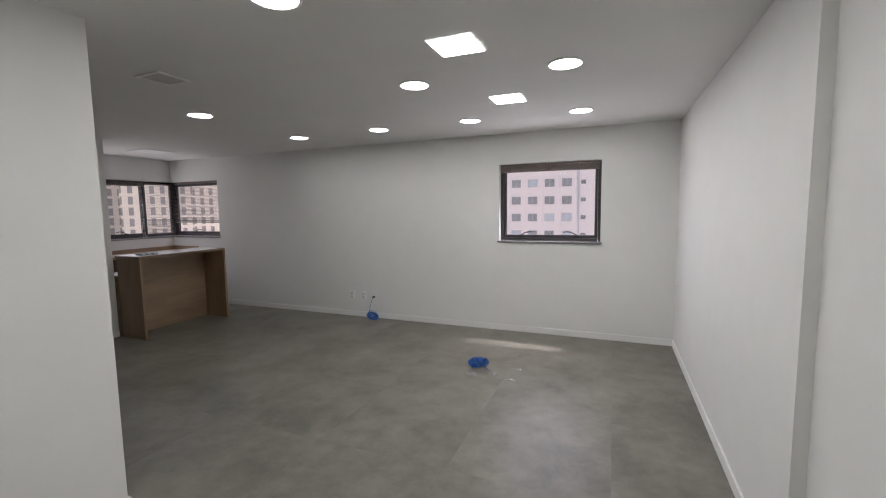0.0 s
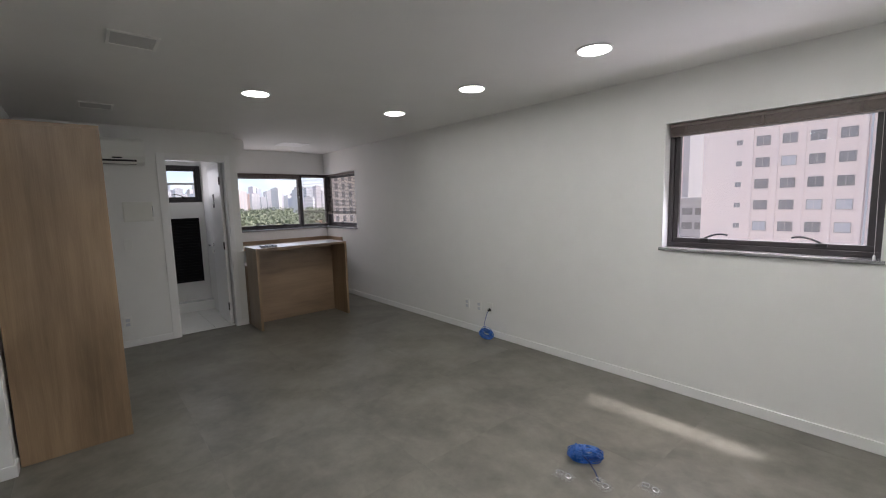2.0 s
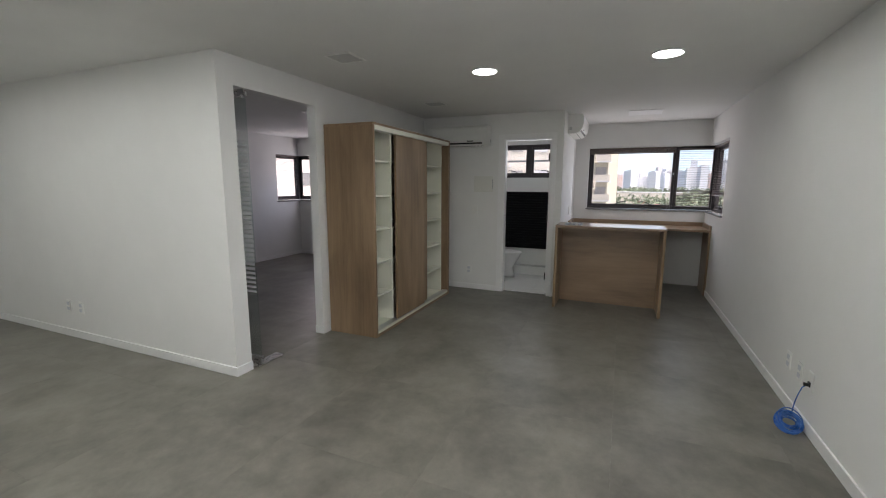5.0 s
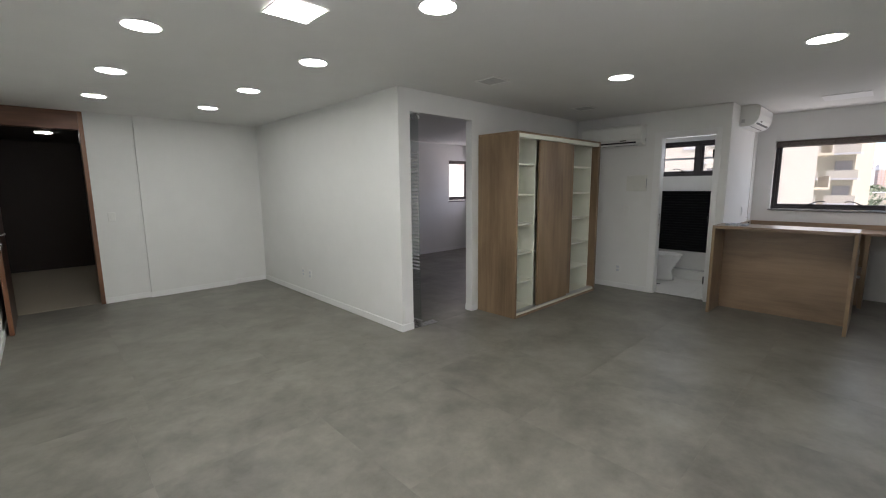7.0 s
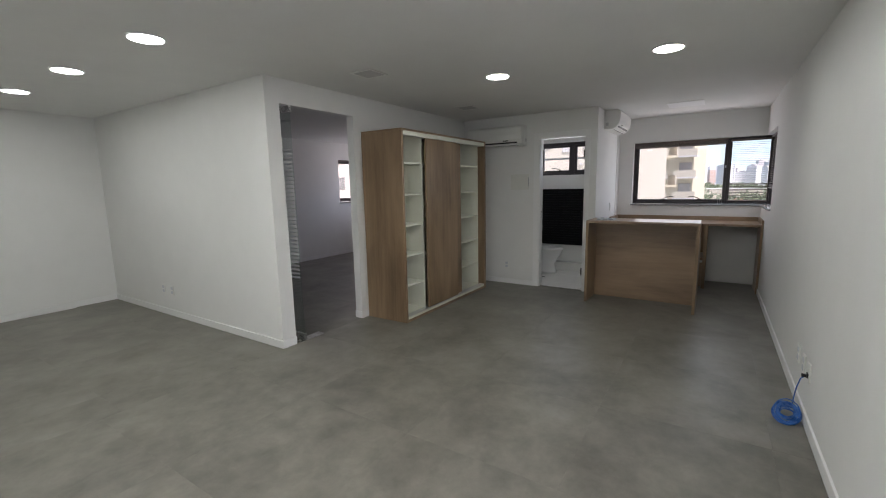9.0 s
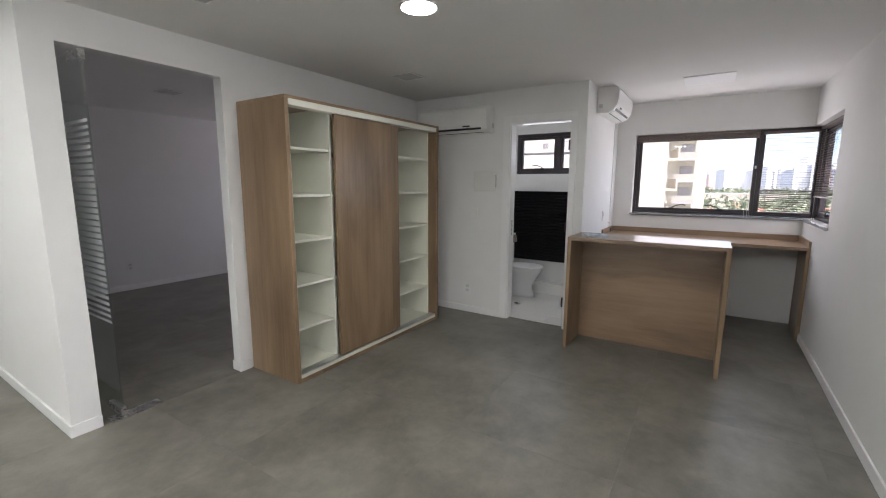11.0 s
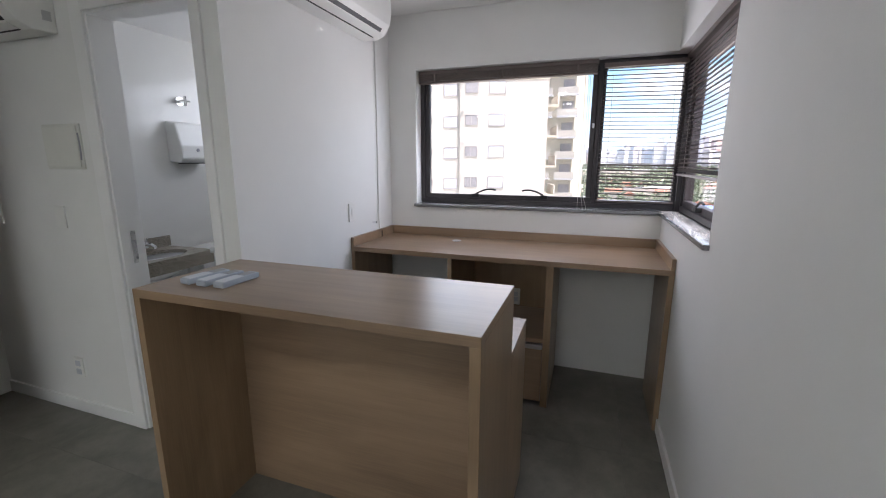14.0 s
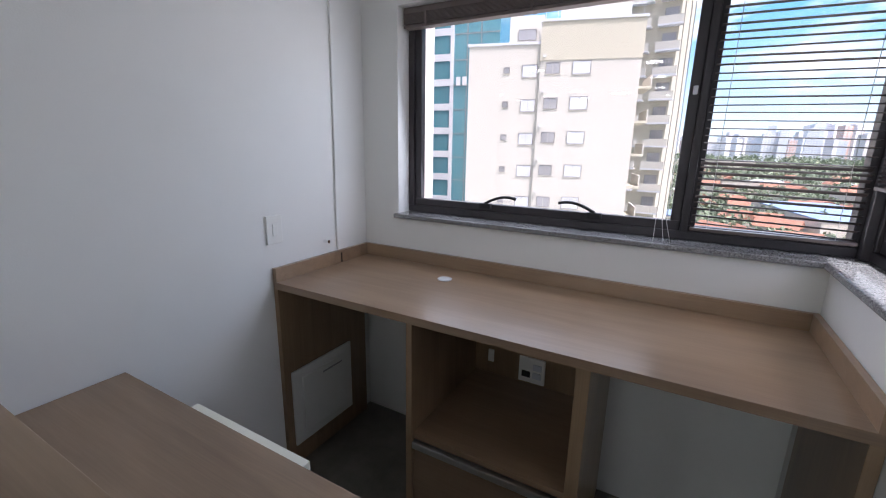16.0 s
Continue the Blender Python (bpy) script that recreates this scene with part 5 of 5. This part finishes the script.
def facade_window(t, m, u, z, w, h, glass, sill=True, shutter=0.0, split=2):
    """A window on a facade that runs along local x and faces local -y: reveal, frame, panes and sill."""
    fr = part("window", put(bar_frame("x", -0.06, 0.02, u - w / 2, u + w / 2, z - h / 2, z + h / 2, 0.035, 0.0), m), FACADE_FRAME, t)
    for k in range(split):
        a, b = u - w / 2 + 0.035 + k * (w - 0.07) / split, u - w / 2 + 0.035 + (k + 1) * (w - 0.07) / split - 0.03
        part("pane", put(box(a, b, -0.035, -0.015, z - h / 2 + 0.035, z + h / 2 - 0.035), m), SASH_WHITE if shutter > k / split + 0.01 else glass, fr)
    if sill:
        part("sill", put(box(u - w / 2 - 0.04, u + w / 2 + 0.04, -0.05, 0.0, z - h / 2 - 0.05, z - h / 2), m), CREAM, fr)


# tower opposite the long wall's window
tower = thing("office_tower", (-4.0, 82.0, GROUND), "pale pinkish tower with rows of square windows", "building")
m = Matrix.Translation((0, 75.0, 0))
part("wall", put(box(-23.6, 19.0, 0.0, 16.0, GROUND, 34.0), m), PINKISH, tower)
part("roof", put(box(-24.0, 19.4, -0.4, 16.4, 34.0, 35.0), m), PINKISH, tower)
for px in (-17.5, -14.65, -11.75, -8.85, -6.0):
    part("pilaster", put(box(px - 0.28, px + 0.28, -0.16, 0.0, GROUND, 34.0), m), PINKISH, tower)
part("downpipe", put(box(-5.55, -5.35, -0.3, -0.02, GROUND, 34.0), m), SASH_WHITE, tower)
rng = random.Random(5)
for r in range(-4, 6):
    z = 2.85 + r * 2.98
    for u, w, h in ((-18.9, 0.72, 0.66), (-16.1, 1.6, 1.3), (-13.2, 1.6, 1.3), (-10.3, 1.6, 1.3), (-7.4, 1.6, 1.3), (-4.7, 0.8, 0.66), (-1.9, 1.6, 1.3), (1.0, 1.6, 1.3), (3.9, 1.6, 1.3), (6.8, 1.6, 1.3)):
        facade_window(tower, m, u, z, w, h, DARK_GLASS, False, rng.choice((0.0, 0.0, 0.6)))
    for u0, u1 in ((-17.2, -15.0), (-14.3, -12.1), (-11.4, -9.2), (-8.5, -6.3), (-3.0, -0.8), (-0.1, 2.1), (2.8, 5.0), (5.7, 7.9)):
        part("apron_panel", put(box(u0, u1, -0.09, 0.0, z - 1.35, z - 0.85), m), PINKISH, tower)

# buildings further off beside it
tow2 = thing("apartment_tower", (-58, 147, GROUND), "white apartment tower with narrow windows, grey fins and a recess greyed for shade", "building")
m2 = Matrix.Translation((0, 140.0, 0))
part("wall", put(box(-72.0, -52.5, 0.0, 14.0, GROUND, 62.0), m2), PINKISH, tow2)
part("wall", put(box(-51.9, -50.15, 0.0, 14.0, GROUND, 62.0), m2), PINKISH, tow2)
# strip set back between the walls, its shade put into the grey colour
part("fin", put(box(-52.5, -51.9, 0.5, 14.0, GROUND, 62.0), m2), GREY_RENDER, tow2)
part("side_wall", put(box(-50.15, -48.45, 0.7, 14.0, GROUND, 62.0), m2), GREY_RENDER, tow2, "grey side wall")
for u in (-61.25, -66.3, -55.7):
    part("pilaster", put(box(u - 0.22, u + 0.22, -0.25, 0.0, GROUND, 62.0), m2), GREY_RENDER, tow2)
part("roof", put(box(-72.3, -48.2, -0.3, 14.3, 62.0, 63.0), m2), CREAM, tow2)
for r in range(-5, 12):
    z = 2.6 + r * 3.45
    for u, w in ((-69.9, 0.9), (-67.6, 0.9), (-65.0, 0.9), (-62.6, 0.9), (-59.9, 0.9), (-57.4, 0.75), (-54.0, 0.75), (-51.65, 0.45), (-50.6, 0.75)):
        facade_window(tow2, m2, u, z, w, 1.45, DARK_GLASS, False, 0.0, 1)
tow3 = thing("pink_tower", (-64, 206, GROUND), "far pinkish tower behind the others", "building")
part("wall", put(box(-68.2, -56.0, 0, 12, GROUND, 52), Matrix.Translation((0, 200, 0))), PINKISH, tow3)
part("roof", put(box(-68.5, -55.7, -0.3, 12.3, 52, 53), Matrix.Translation((0, 200, 0))), PINKISH, tow3)
for r in range(-3, 12):
    for u in (-66.9, -65.5, -62.0, -59.0):
        facade_window(tow3, Matrix.Translation((0, 200, 0)), u, 3.0 + r * 3.15, 1.0, 1.5, DARK_GLASS, False, 0.0, 1)
low_block = thing("grey_block", (-37, 124, GROUND), "low grey office block with ribbon windows", "building")
m7 = Matrix.Translation((0, 118.0, 0))
part("wall", put(box(-46.0, -28.0, 0, 10, GROUND, 0.2), m7), GREY_RENDER, low_block)
part("roof", put(box(-46.4, -27.6, -0.6, 10.4, 0.2, 0.9), m7), GREY_RENDER, low_block)
for r in range(5):
    for u in (-43.6, -40.6, -37.6, -34.6, -31.6):
        facade_window(low_block, m7, u, -2.6 - r * 3.6, 2.4, 1.7, DARK_GLASS, False, 0.0, 3)


def tree(x, y, h, seed):
    """A tapered trunk with limbs and a crown of small leaf clumps."""
    t = thing("tree", (x, y, rise(x)), "leafy green street tree between the buildings", "tree")
    g = np.random.default_rng(seed)
    bm = bmesh.new()
    z0 = rise(x)
    for k in range(5):
        a = k * 1.26
        tip = Vector((x + h * 0.16 * math.cos(a), y + h * 0.16 * math.sin(a), z0 + h * (0.72 + 0.05 * (k % 3))))
        tube([(x, y, z0 + h * (0.30 + 0.04 * k)), (x * 0.5 + tip.x * 0.5, y * 0.5 + tip.y * 0.5, z0 + h * 0.55), tuple(tip)], 0.16, 6, bm)
    lathe([(0.42, 0.0), (0.34, h * 0.2), (0.24, h * 0.5), (0.10, h * 0.75)], 10, bm, (x, y, z0))
    part("trunk", bm, ASPHALT, t, "dark bark trunk with limbs")
    verts, faces = [], []
    for k in range(1100):
        d = g.normal(size=3)
        d /= np.linalg.norm(d)
        c = np.array((x, y, z0 + h * 0.68)) + d * np.array((h * 0.24, h * 0.24, h * 0.30)) * g.uniform(0.35, 1.0) * (0.8 + 0.25 * math.sin(5 * d[0] + 3 * d[2]))
        p, q = g.normal(size=3), g.normal(size=3)
        p, q = p / np.linalg.norm(p) * 0.55, q / np.linalg.norm(q) * 0.35
        n = len(verts)
        verts += [tuple(c - p), tuple(c + q), tuple(c + p), tuple(c - q)]
        faces.append((n, n + 1, n + 2, n + 3))
    me = bpy.data.meshes.new("crown")
    me.from_pydata(verts, [], faces)
    me.materials.append(HAZY_LEAF)
    crown = new("crown", me)
    crown.parent = t
    crown.matrix_parent_inverse = t.matrix_world.inverted()


tree(-34.5, 104.0, 27.0, 2)
tree(-29.5, 106.0, 23.0, 3)

# cream apartment house outside the desk window
apt = thing("apartment_house", (-47, -5, GROUND), "cream rendered apartment house with white shuttered windows", "building")
yaw = 104.45
m3 = yawed(-40.84, -12.35, 0.5, yaw)
part("wall", put(box(-0.42, 5.7, 0.25, 15.0, GROUND - 0.6, 9.4), m3), CREAM, apt)
part("wall", put(box(5.7, 13.5, 0.0, 15.0, GROUND - 0.6, 8.07), m3), CREAM, apt)
part("parapet", put(box(5.65, 13.55, -0.05, 15.0, 8.07, 11.0), m3), BEIGE, apt, "beige parapet band")
part("coping", put(box(5.55, 13.65, -0.15, 15.1, 11.0, 11.18), m3), SASH_WHITE, apt)
part("coping", put(box(-0.52, 5.65, 0.15, 15.0, 9.4, 9.6), m3), SASH_WHITE, apt)
part("penthouse", put(box(2.6, 5.65, 3.5, 12.0, 9.6, 12.5), m3), CREAM, apt)
part("penthouse", put(box(7.0, 12.8, 4.0, 12.0, 11.18, 15.8), m3), CREAM, apt)
for k in range(9):
    part("rail_post", put(box(5.9 + k * 0.92, 5.94 + k * 0.92, 0.1, 0.14, 11.18, 12.0), m3), SASH_WHITE, apt)
part("rail", put(box(5.8, 13.4, 0.09, 0.15, 11.96, 12.02), m3), SASH_WHITE, apt)
facade_window(apt, m3 @ Matrix.Translation((0, 3.45, 0)), 4.2, 10.9, 1.6, 0.9, DARK_GLASS, False, 0.0)
rng = random.Random(8)
for r in range(-10, 1):
    z = 7.47 + r * 2.773
    back = m3 @ Matrix.Translation((0, 0.25, 0))
    facade_window(apt, back, 2.90, z - 0.05, 0.53, 0.5, DARK_GLASS, True, 0.0, 1)
    facade_window(apt, back, 4.85, z - 0.15, 1.28, 1.02, DARK_GLASS, True, rng.choice((1.0, 1.0, 0.6)))
    facade_window(apt, m3, 6.74, z, 1.15, 0.9, DARK_GLASS, True, rng.choice((0.0, 0.0, 0.6)))
    facade_window(apt, m3, 9.02, z, 1.45, 1.05, DARK_GLASS, True, rng.choice((1.0, 1.0, 0.6)))
    part("lamp_bracket", put(box(5.9, 6.15, -0.25, 0.0, z + 0.85, z + 1.0), m3), SASH_WHITE, apt)
side = m3 @ Matrix.Translation((13.5, 0, 0)) @ Matrix.Rotation(radians(90), 4, "Z")
for r in range(-10, 1):
    z = 7.47 + r * 2.773
    part("balcony", put(box(2.0, 6.0, -1.3, 0.0, z - 1.45, z - 1.25), side), BEIGE, apt)
    part("balcony_front", put(box(2.0, 6.0, -1.3, -1.2, z - 1.25, z - 0.35), side), CREAM, apt)
    part("balcony", put(box(8.5, 12.5, -1.3, 0.0, z - 1.45, z - 1.25), side), BEIGE, apt)
    part("balcony_front", put(box(8.5, 12.5, -1.3, -1.2, z - 1.25, z - 0.35), side), CREAM, apt)
    facade_window(apt, side, 1.0, z, 0.7, 1.1, DARK_GLASS, True, 0.0, 1)
    facade_window(apt, side, 4.0, z, 2.4, 1.9, DARK_GLASS, False, 0.0)

# tall balconied tower behind it
tall = thing("balcony_tower", (-75, 2, GROUND), "tall beige tower with stacked balconies", "building")
m5 = yawed(-70.0, 0.2, 0, 84)
part("wall", put(box(-7.0, 1.7, 0, 12, GROUND, 46), m5), BEIGE, tall)
for r in range(-10, 13):
    z = 8.0 + r * 2.95
    for u0, u1 in ((-0.6, 2.2), (-4.2, -1.4)):
        part("balcony", put(box(u0, u1, -1.1, 0.0, z - 0.2, z), m5), SASH_WHITE, tall)
        part("balcony_front", put(box(u0, u1, -1.1, -1.0, z, z + 0.9), m5), CREAM, tall)
    facade_window(tall, m5, -0.2 + 0.9, z + 1.2, 1.6, 1.7, DARK_GLASS, False)

# teal glass tower
teal = thing("glass_tower", (-64, -28, GROUND), "teal glass office tower with white mullions", "building")
m4 = yawed(-58.5, -32.0, 0, 98)
part("wall", put(box(-6.0, 14.0, 0, 14, GROUND, 34), m4), TEAL_GLASS, teal)
for k in range(0, 21):
    part("spandrel", put(box(-6.0, 7.6, -0.12, 0.0, GROUND + 3.2 * k, GROUND + 3.2 * k + 0.9), m4), SASH_WHITE, teal)
for u in (-6.0, -2.6, 0.8, 4.2, 7.5):
    part("mullion", put(box(u - 0.25, u + 0.25, -0.2, 0.0, GROUND, 34), m4), SASH_WHITE, teal)
for k in range(2):
    part("open_vent", put(box(8.2 + k * 0.9, 8.75 + k * 0.9, -0.30, -0.05, 9.6, 10.7), m4), SASH_WHITE, teal, "tilted vent pane")
for k in range(20):
    part("floor_line", put(box(7.6, 14.0, -0.05, 0.0, GROUND + 3.2 * k, GROUND + 3.2 * k + 0.12), m4), FACADE_FRAME, teal, "thin dark floor joint")
for u in (9.6, 11.5):
    part("mullion", put(box(u - 0.06, u + 0.06, -0.06, 0.0, GROUND, 34), m4), FACADE_FRAME, teal)

# block seen from the side room
blk = thing("beige_block", (-40, -34, GROUND), "beige office block with dark window bays", "building")
m6 = yawed(-33.0, -36.0, 0, 125)
part("wall", put(box(-4.0, 21.0, 0, 12, GROUND, 26), m6), PINKISH, blk)
for r in range(-3, 5):
    for u in (-2.0, 1.0, 4.0, 8.5, 11.5, 16.0, 19.0):
        facade_window(blk, m6, u, 2.0 + r * 3.0, 1.7, 1.4, DARK_GLASS, True, 0.0)


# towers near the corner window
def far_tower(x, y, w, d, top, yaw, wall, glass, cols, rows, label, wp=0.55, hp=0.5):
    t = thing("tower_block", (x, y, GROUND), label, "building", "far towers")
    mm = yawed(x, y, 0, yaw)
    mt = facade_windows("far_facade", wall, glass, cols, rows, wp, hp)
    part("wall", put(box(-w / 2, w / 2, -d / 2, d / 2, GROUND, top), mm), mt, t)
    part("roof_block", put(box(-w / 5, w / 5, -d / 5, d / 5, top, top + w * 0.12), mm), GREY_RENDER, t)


for az, dist, w, top, wall in ((62.3, 170, 15, 44, (0.80, 0.71, 0.62)), (57.0, 150, 17, 40, (0.82, 0.71, 0.60)), (51.5, 160, 15, 40, (0.82, 0.75, 0.68)), (46.5, 170, 14, 36, (0.78, 0.70, 0.62))):
    a = radians(az)
    far_tower(-dist * math.sin(a), 3 + dist * math.cos(a), w, w, top, az, wall, (0.34, 0.30, 0.28), 3.4, 3.0, "beige tower with vertical window strips", 0.45, 0.72)

rng = random.Random(21)
# distance haze is put into these pale wall colours and the pane colour below
haze_palette = [(0.70, 0.72, 0.76), (0.80, 0.80, 0.82), (0.70, 0.72, 0.77), (0.74, 0.69, 0.68), (0.64, 0.68, 0.74), (0.66, 0.66, 0.70), (0.86, 0.85, 0.85), (0.58, 0.63, 0.72), (0.72, 0.68, 0.70), (0.60, 0.42, 0.35)]
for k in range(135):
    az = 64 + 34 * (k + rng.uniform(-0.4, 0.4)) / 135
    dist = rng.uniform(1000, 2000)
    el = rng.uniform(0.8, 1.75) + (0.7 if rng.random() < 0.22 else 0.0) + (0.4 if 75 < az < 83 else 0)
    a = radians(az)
    far_tower(-dist * math.sin(a), 3 + dist * math.cos(a), rng.uniform(13, 27), rng.uniform(12, 20), 1.5 + dist * math.tan(radians(el)), rng.uniform(0, 90), rng.choice(haze_palette), (0.58, 0.60, 0.65), rng.uniform(3, 5), rng.uniform(3, 3.6), "far city tower on the skyline, colours paled for haze")


# houses below
def house(x, y, w, d, h, yaw, roof, flat_roof=False):
    t = thing("house", (x, y, rise(x)), "small house with a flat roof" if flat_roof else "small house with a clay tile roof", "house", "houses below")
    mm = yawed(x, y, rise(x) - 0.4, yaw)
    part("wall", put(box(-w / 2, w / 2, -d / 2, d / 2, 0, h), mm), HOUSE_WALL, t)
    if flat_roof:
        part("roof", put(box(-w / 2 - 0.3, w / 2 + 0.3, -d / 2 - 0.3, d / 2 + 0.3, h, h + 0.5), mm), roof, t)
    else:
        e = 0.5
        bm = extrude_profile([(-d / 2 - e, h - 0.1), (d / 2 + e, h - 0.1), (0, h + d * 0.28)], "x", -w / 2 - e, w / 2 + e)
        part("roof", put(bm, mm), roof, t)


rng = random.Random(33)
for k in range(120):
    az, dist = rng.uniform(60, 98), rng.uniform(150, 560)
    a = radians(az)
    if az > 90 and dist < 200:
        continue
    if rng.random() < 0.16:
        house(-dist * math.sin(a), 3 + dist * math.cos(a), rng.uniform(16, 30), rng.uniform(12, 20), rng.uniform(5, 9), rng.uniform(0, 90), ROOF_BLUE if rng.random() < 0.2 else ROOF_GREY, True)
    else:
        house(-dist * math.sin(a), 3 + dist * math.cos(a), rng.uniform(9, 15), rng.uniform(8, 11), rng.uniform(4, 7), rng.uniform(0, 90), ROOF_RED)
house(-250, 62, 70, 34, 9, 12, ROOF_BLUE, True)
house(-330, 110, 60, 30, 10, 20, ROOF_GREY, True)
WHITE_ROOF = plain("white_sheet_roof", (0.72, 0.72, 0.74), 0.6, vary=0.05, scale=0.1)
house(-640, 22, 26, 110, 15, 0, WHITE_ROOF, True)
house(-420, 52, 14, 40, 9, 5, WHITE_ROOF, True)


# woods between the houses and the skyline
def woods():
    g = np.random.default_rng(4)
    verts, faces = [], []
    n = 0
    for k in range(1500):
        far = k < 1050
        az = math.radians(g.uniform(55, 100))
        dist = g.uniform(430, 1060) if far else g.uniform(110, 430)
        cx, cy = -dist * math.sin(az), 3 + dist * math.cos(az)
        r = g.uniform(4.0, 9.5) if far else g.uniform(3.0, 6.0)
        hgt = g.uniform(7, 16) if far else g.uniform(5, 11)
        for j in range(26 if far else 60):
            d = g.normal(size=3)
            d /= np.linalg.norm(d)
            c = np.array((cx, cy, rise(cx) + hgt * 0.62)) + d * np.array((r, r, hgt * 0.42)) * g.uniform(0.55, 1.0)
            s = (g.uniform(1.3, 2.8) if far else g.uniform(0.7, 1.6))
            u, w = g.normal(size=3), g.normal(size=3)
            u, w = u / np.linalg.norm(u) * s, w / np.linalg.norm(w) * s
            for p in (c - u, c + w * 0.6, c + u, c - w * 0.6):
                verts.append(tuple(p))
            faces.append((n, n + 1, n + 2, n + 3))
            n += 4
    me = bpy.data.meshes.new("woods")
    me.from_pydata(verts, [], faces)
    me.materials.append(HAZY_LEAF)
    tagged(new("woods", me), "dense green tree crowns between the roofs and towers", "trees", "", "stuff")


woods()


# sky with clouds far behind the city
def sky_backdrop():
    m_, nt, nodes, links, bsdf = material("blue_sky_with_clouds")
    nodes.remove(bsdf)
    geo = nodes.new("ShaderNodeNewGeometry")
    mp = nodes.new("ShaderNodeMapping")
    mp.inputs["Scale"].default_value = (0.0011, 0.0011, 0.0042)
    links.new(geo.outputs["Position"], mp.inputs["Vector"])
    nz = nodes.new("ShaderNodeTexNoise")
    nz.inputs["Scale"].default_value, nz.inputs["Detail"].default_value, nz.inputs["Roughness"].default_value = 1.0, 7.0, 0.6
    links.new(mp.outputs[0], nz.inputs["Vector"])
    cl = nodes.new("ShaderNodeValToRGB")
    cl.color_ramp.elements[0].position, cl.color_ramp.elements[1].position = 0.47, 0.68
    links.new(nz.outputs["Fac"], cl.inputs["Fac"])
    sep = nodes.new("ShaderNodeSeparateXYZ")
    links.new(geo.outputs["Position"], sep.inputs[0])
    hz = nodes.new("ShaderNodeMapRange")
    hz.inputs["From Min"].default_value, hz.inputs["From Max"].default_value = 50.0, 1000.0
    links.new(sep.outputs[2], hz.inputs["Value"])
    blue = nodes.new("ShaderNodeValToRGB")
    blue.color_ramp.elements[0].color, blue.color_ramp.elements[1].color = (0.72, 0.87, 0.95, 1), (0.20, 0.49, 0.82, 1)
    links.new(hz.outputs[0], blue.inputs["Fac"])
    mix = nodes.new("ShaderNodeMix")
    mix.data_type = "RGBA"
    links.new(cl.outputs["Color"], mix.inputs[0])
    links.new(blue.outputs["Color"], mix.inputs[6])
    mix.inputs[7].default_value = (0.95, 0.97, 1.0, 1)
    em = nodes.new("ShaderNodeEmission")
    em.inputs["Strength"].default_value = 0.75
    links.new(mix.outputs[2], em.inputs["Color"])
    links.new(em.outputs[0], nodes["Material Output"].inputs["Surface"])
    bm = bmesh.new()
    low, high = [], []
    for k in range(41):
        a = radians(35 + 2.6 * k)
        x, y = -4000 * math.sin(a), 4000 * math.cos(a)
        low.append(bm.verts.new((x, y, -200)))
        high.append(bm.verts.new((x, y, 1900)))
    for k in range(40):
        bm.faces.new((low[k], low[k + 1], high[k + 1], high[k]))
    part("backdrop", bm, m_, None, "blue sky with white streaks of cloud", category="sky", kind="structure")


sky_backdrop()

# ---- floor tiles ----
def tile_mesh(name, w, d, t, mat, b=0.0005):
    bm = box(-w / 2, w / 2, -d / 2, d / 2, -t, 0.0)
    top = [e for e in bm.edges if all(v.co.z > -1e-6 for v in e.verts)]
    bmesh.ops.bevel(bm, geom=top, offset=b, segments=1, affect="EDGES")
    me = bpy.data.meshes.new(name)
    bm.to_mesh(me)
    bm.free()
    me.materials.append(mat)
    return me


def lay(parent, mat, x0, x1, y0, y1, w, d, top, t, gap, shift=0.0, ox=0.0, oy=0.0):
    """Lays tiles of w by d over a rectangle, cut at its edges, each an object on shared meshes."""
    meshes = {}
    row, y = 0, y0 - oy
    while y < y1 - 1e-4:
        x = x0 - ox - (row % 2) * shift
        while x < x1 - 1e-4:
            p, q, r, s = max(x, x0), min(x + w, x1), max(y, y0), min(y + d, y1)
            if q - p > 0.01 and s - r > 0.01:
                key = (round(q - p, 3), round(s - r, 3))
                if key not in meshes:
                    meshes[key] = tile_mesh("tile", key[0] - gap, key[1] - gap, t, mat)
                ob = new("tile", meshes[key])
                ob.parent = parent
                ob.location = ((p + q) / 2, (r + s) / 2, top)
            x += w
        y += d
        row += 1


lay(floor, FLOOR, JX - 0.13, E2 - 0.001, -2.44, JY, 0.92, 0.92, 0.0, 0.006, 0.0002, 0.0, 0.42, 0.30)
lay(floor, FLOOR, WX, E2 - 0.001, JY, N, 0.92, 0.92, 0.0, 0.006, 0.0002, 0.0, 0.05, 0.0)
lay(floor, FLOOR, WX, JX - 0.13, SIDE_S, JY, 0.92, 0.92, 0.0, 0.006, 0.0002, 0.0, 0.2, 0.5)
lay(bath_floor, BATH_TILE, -7.2, BX - 0.06, 1.95, AY - 0.13, 0.60, 0.60, 0.010, 0.006, 0.003, 0.0, 0.1, 0.2)
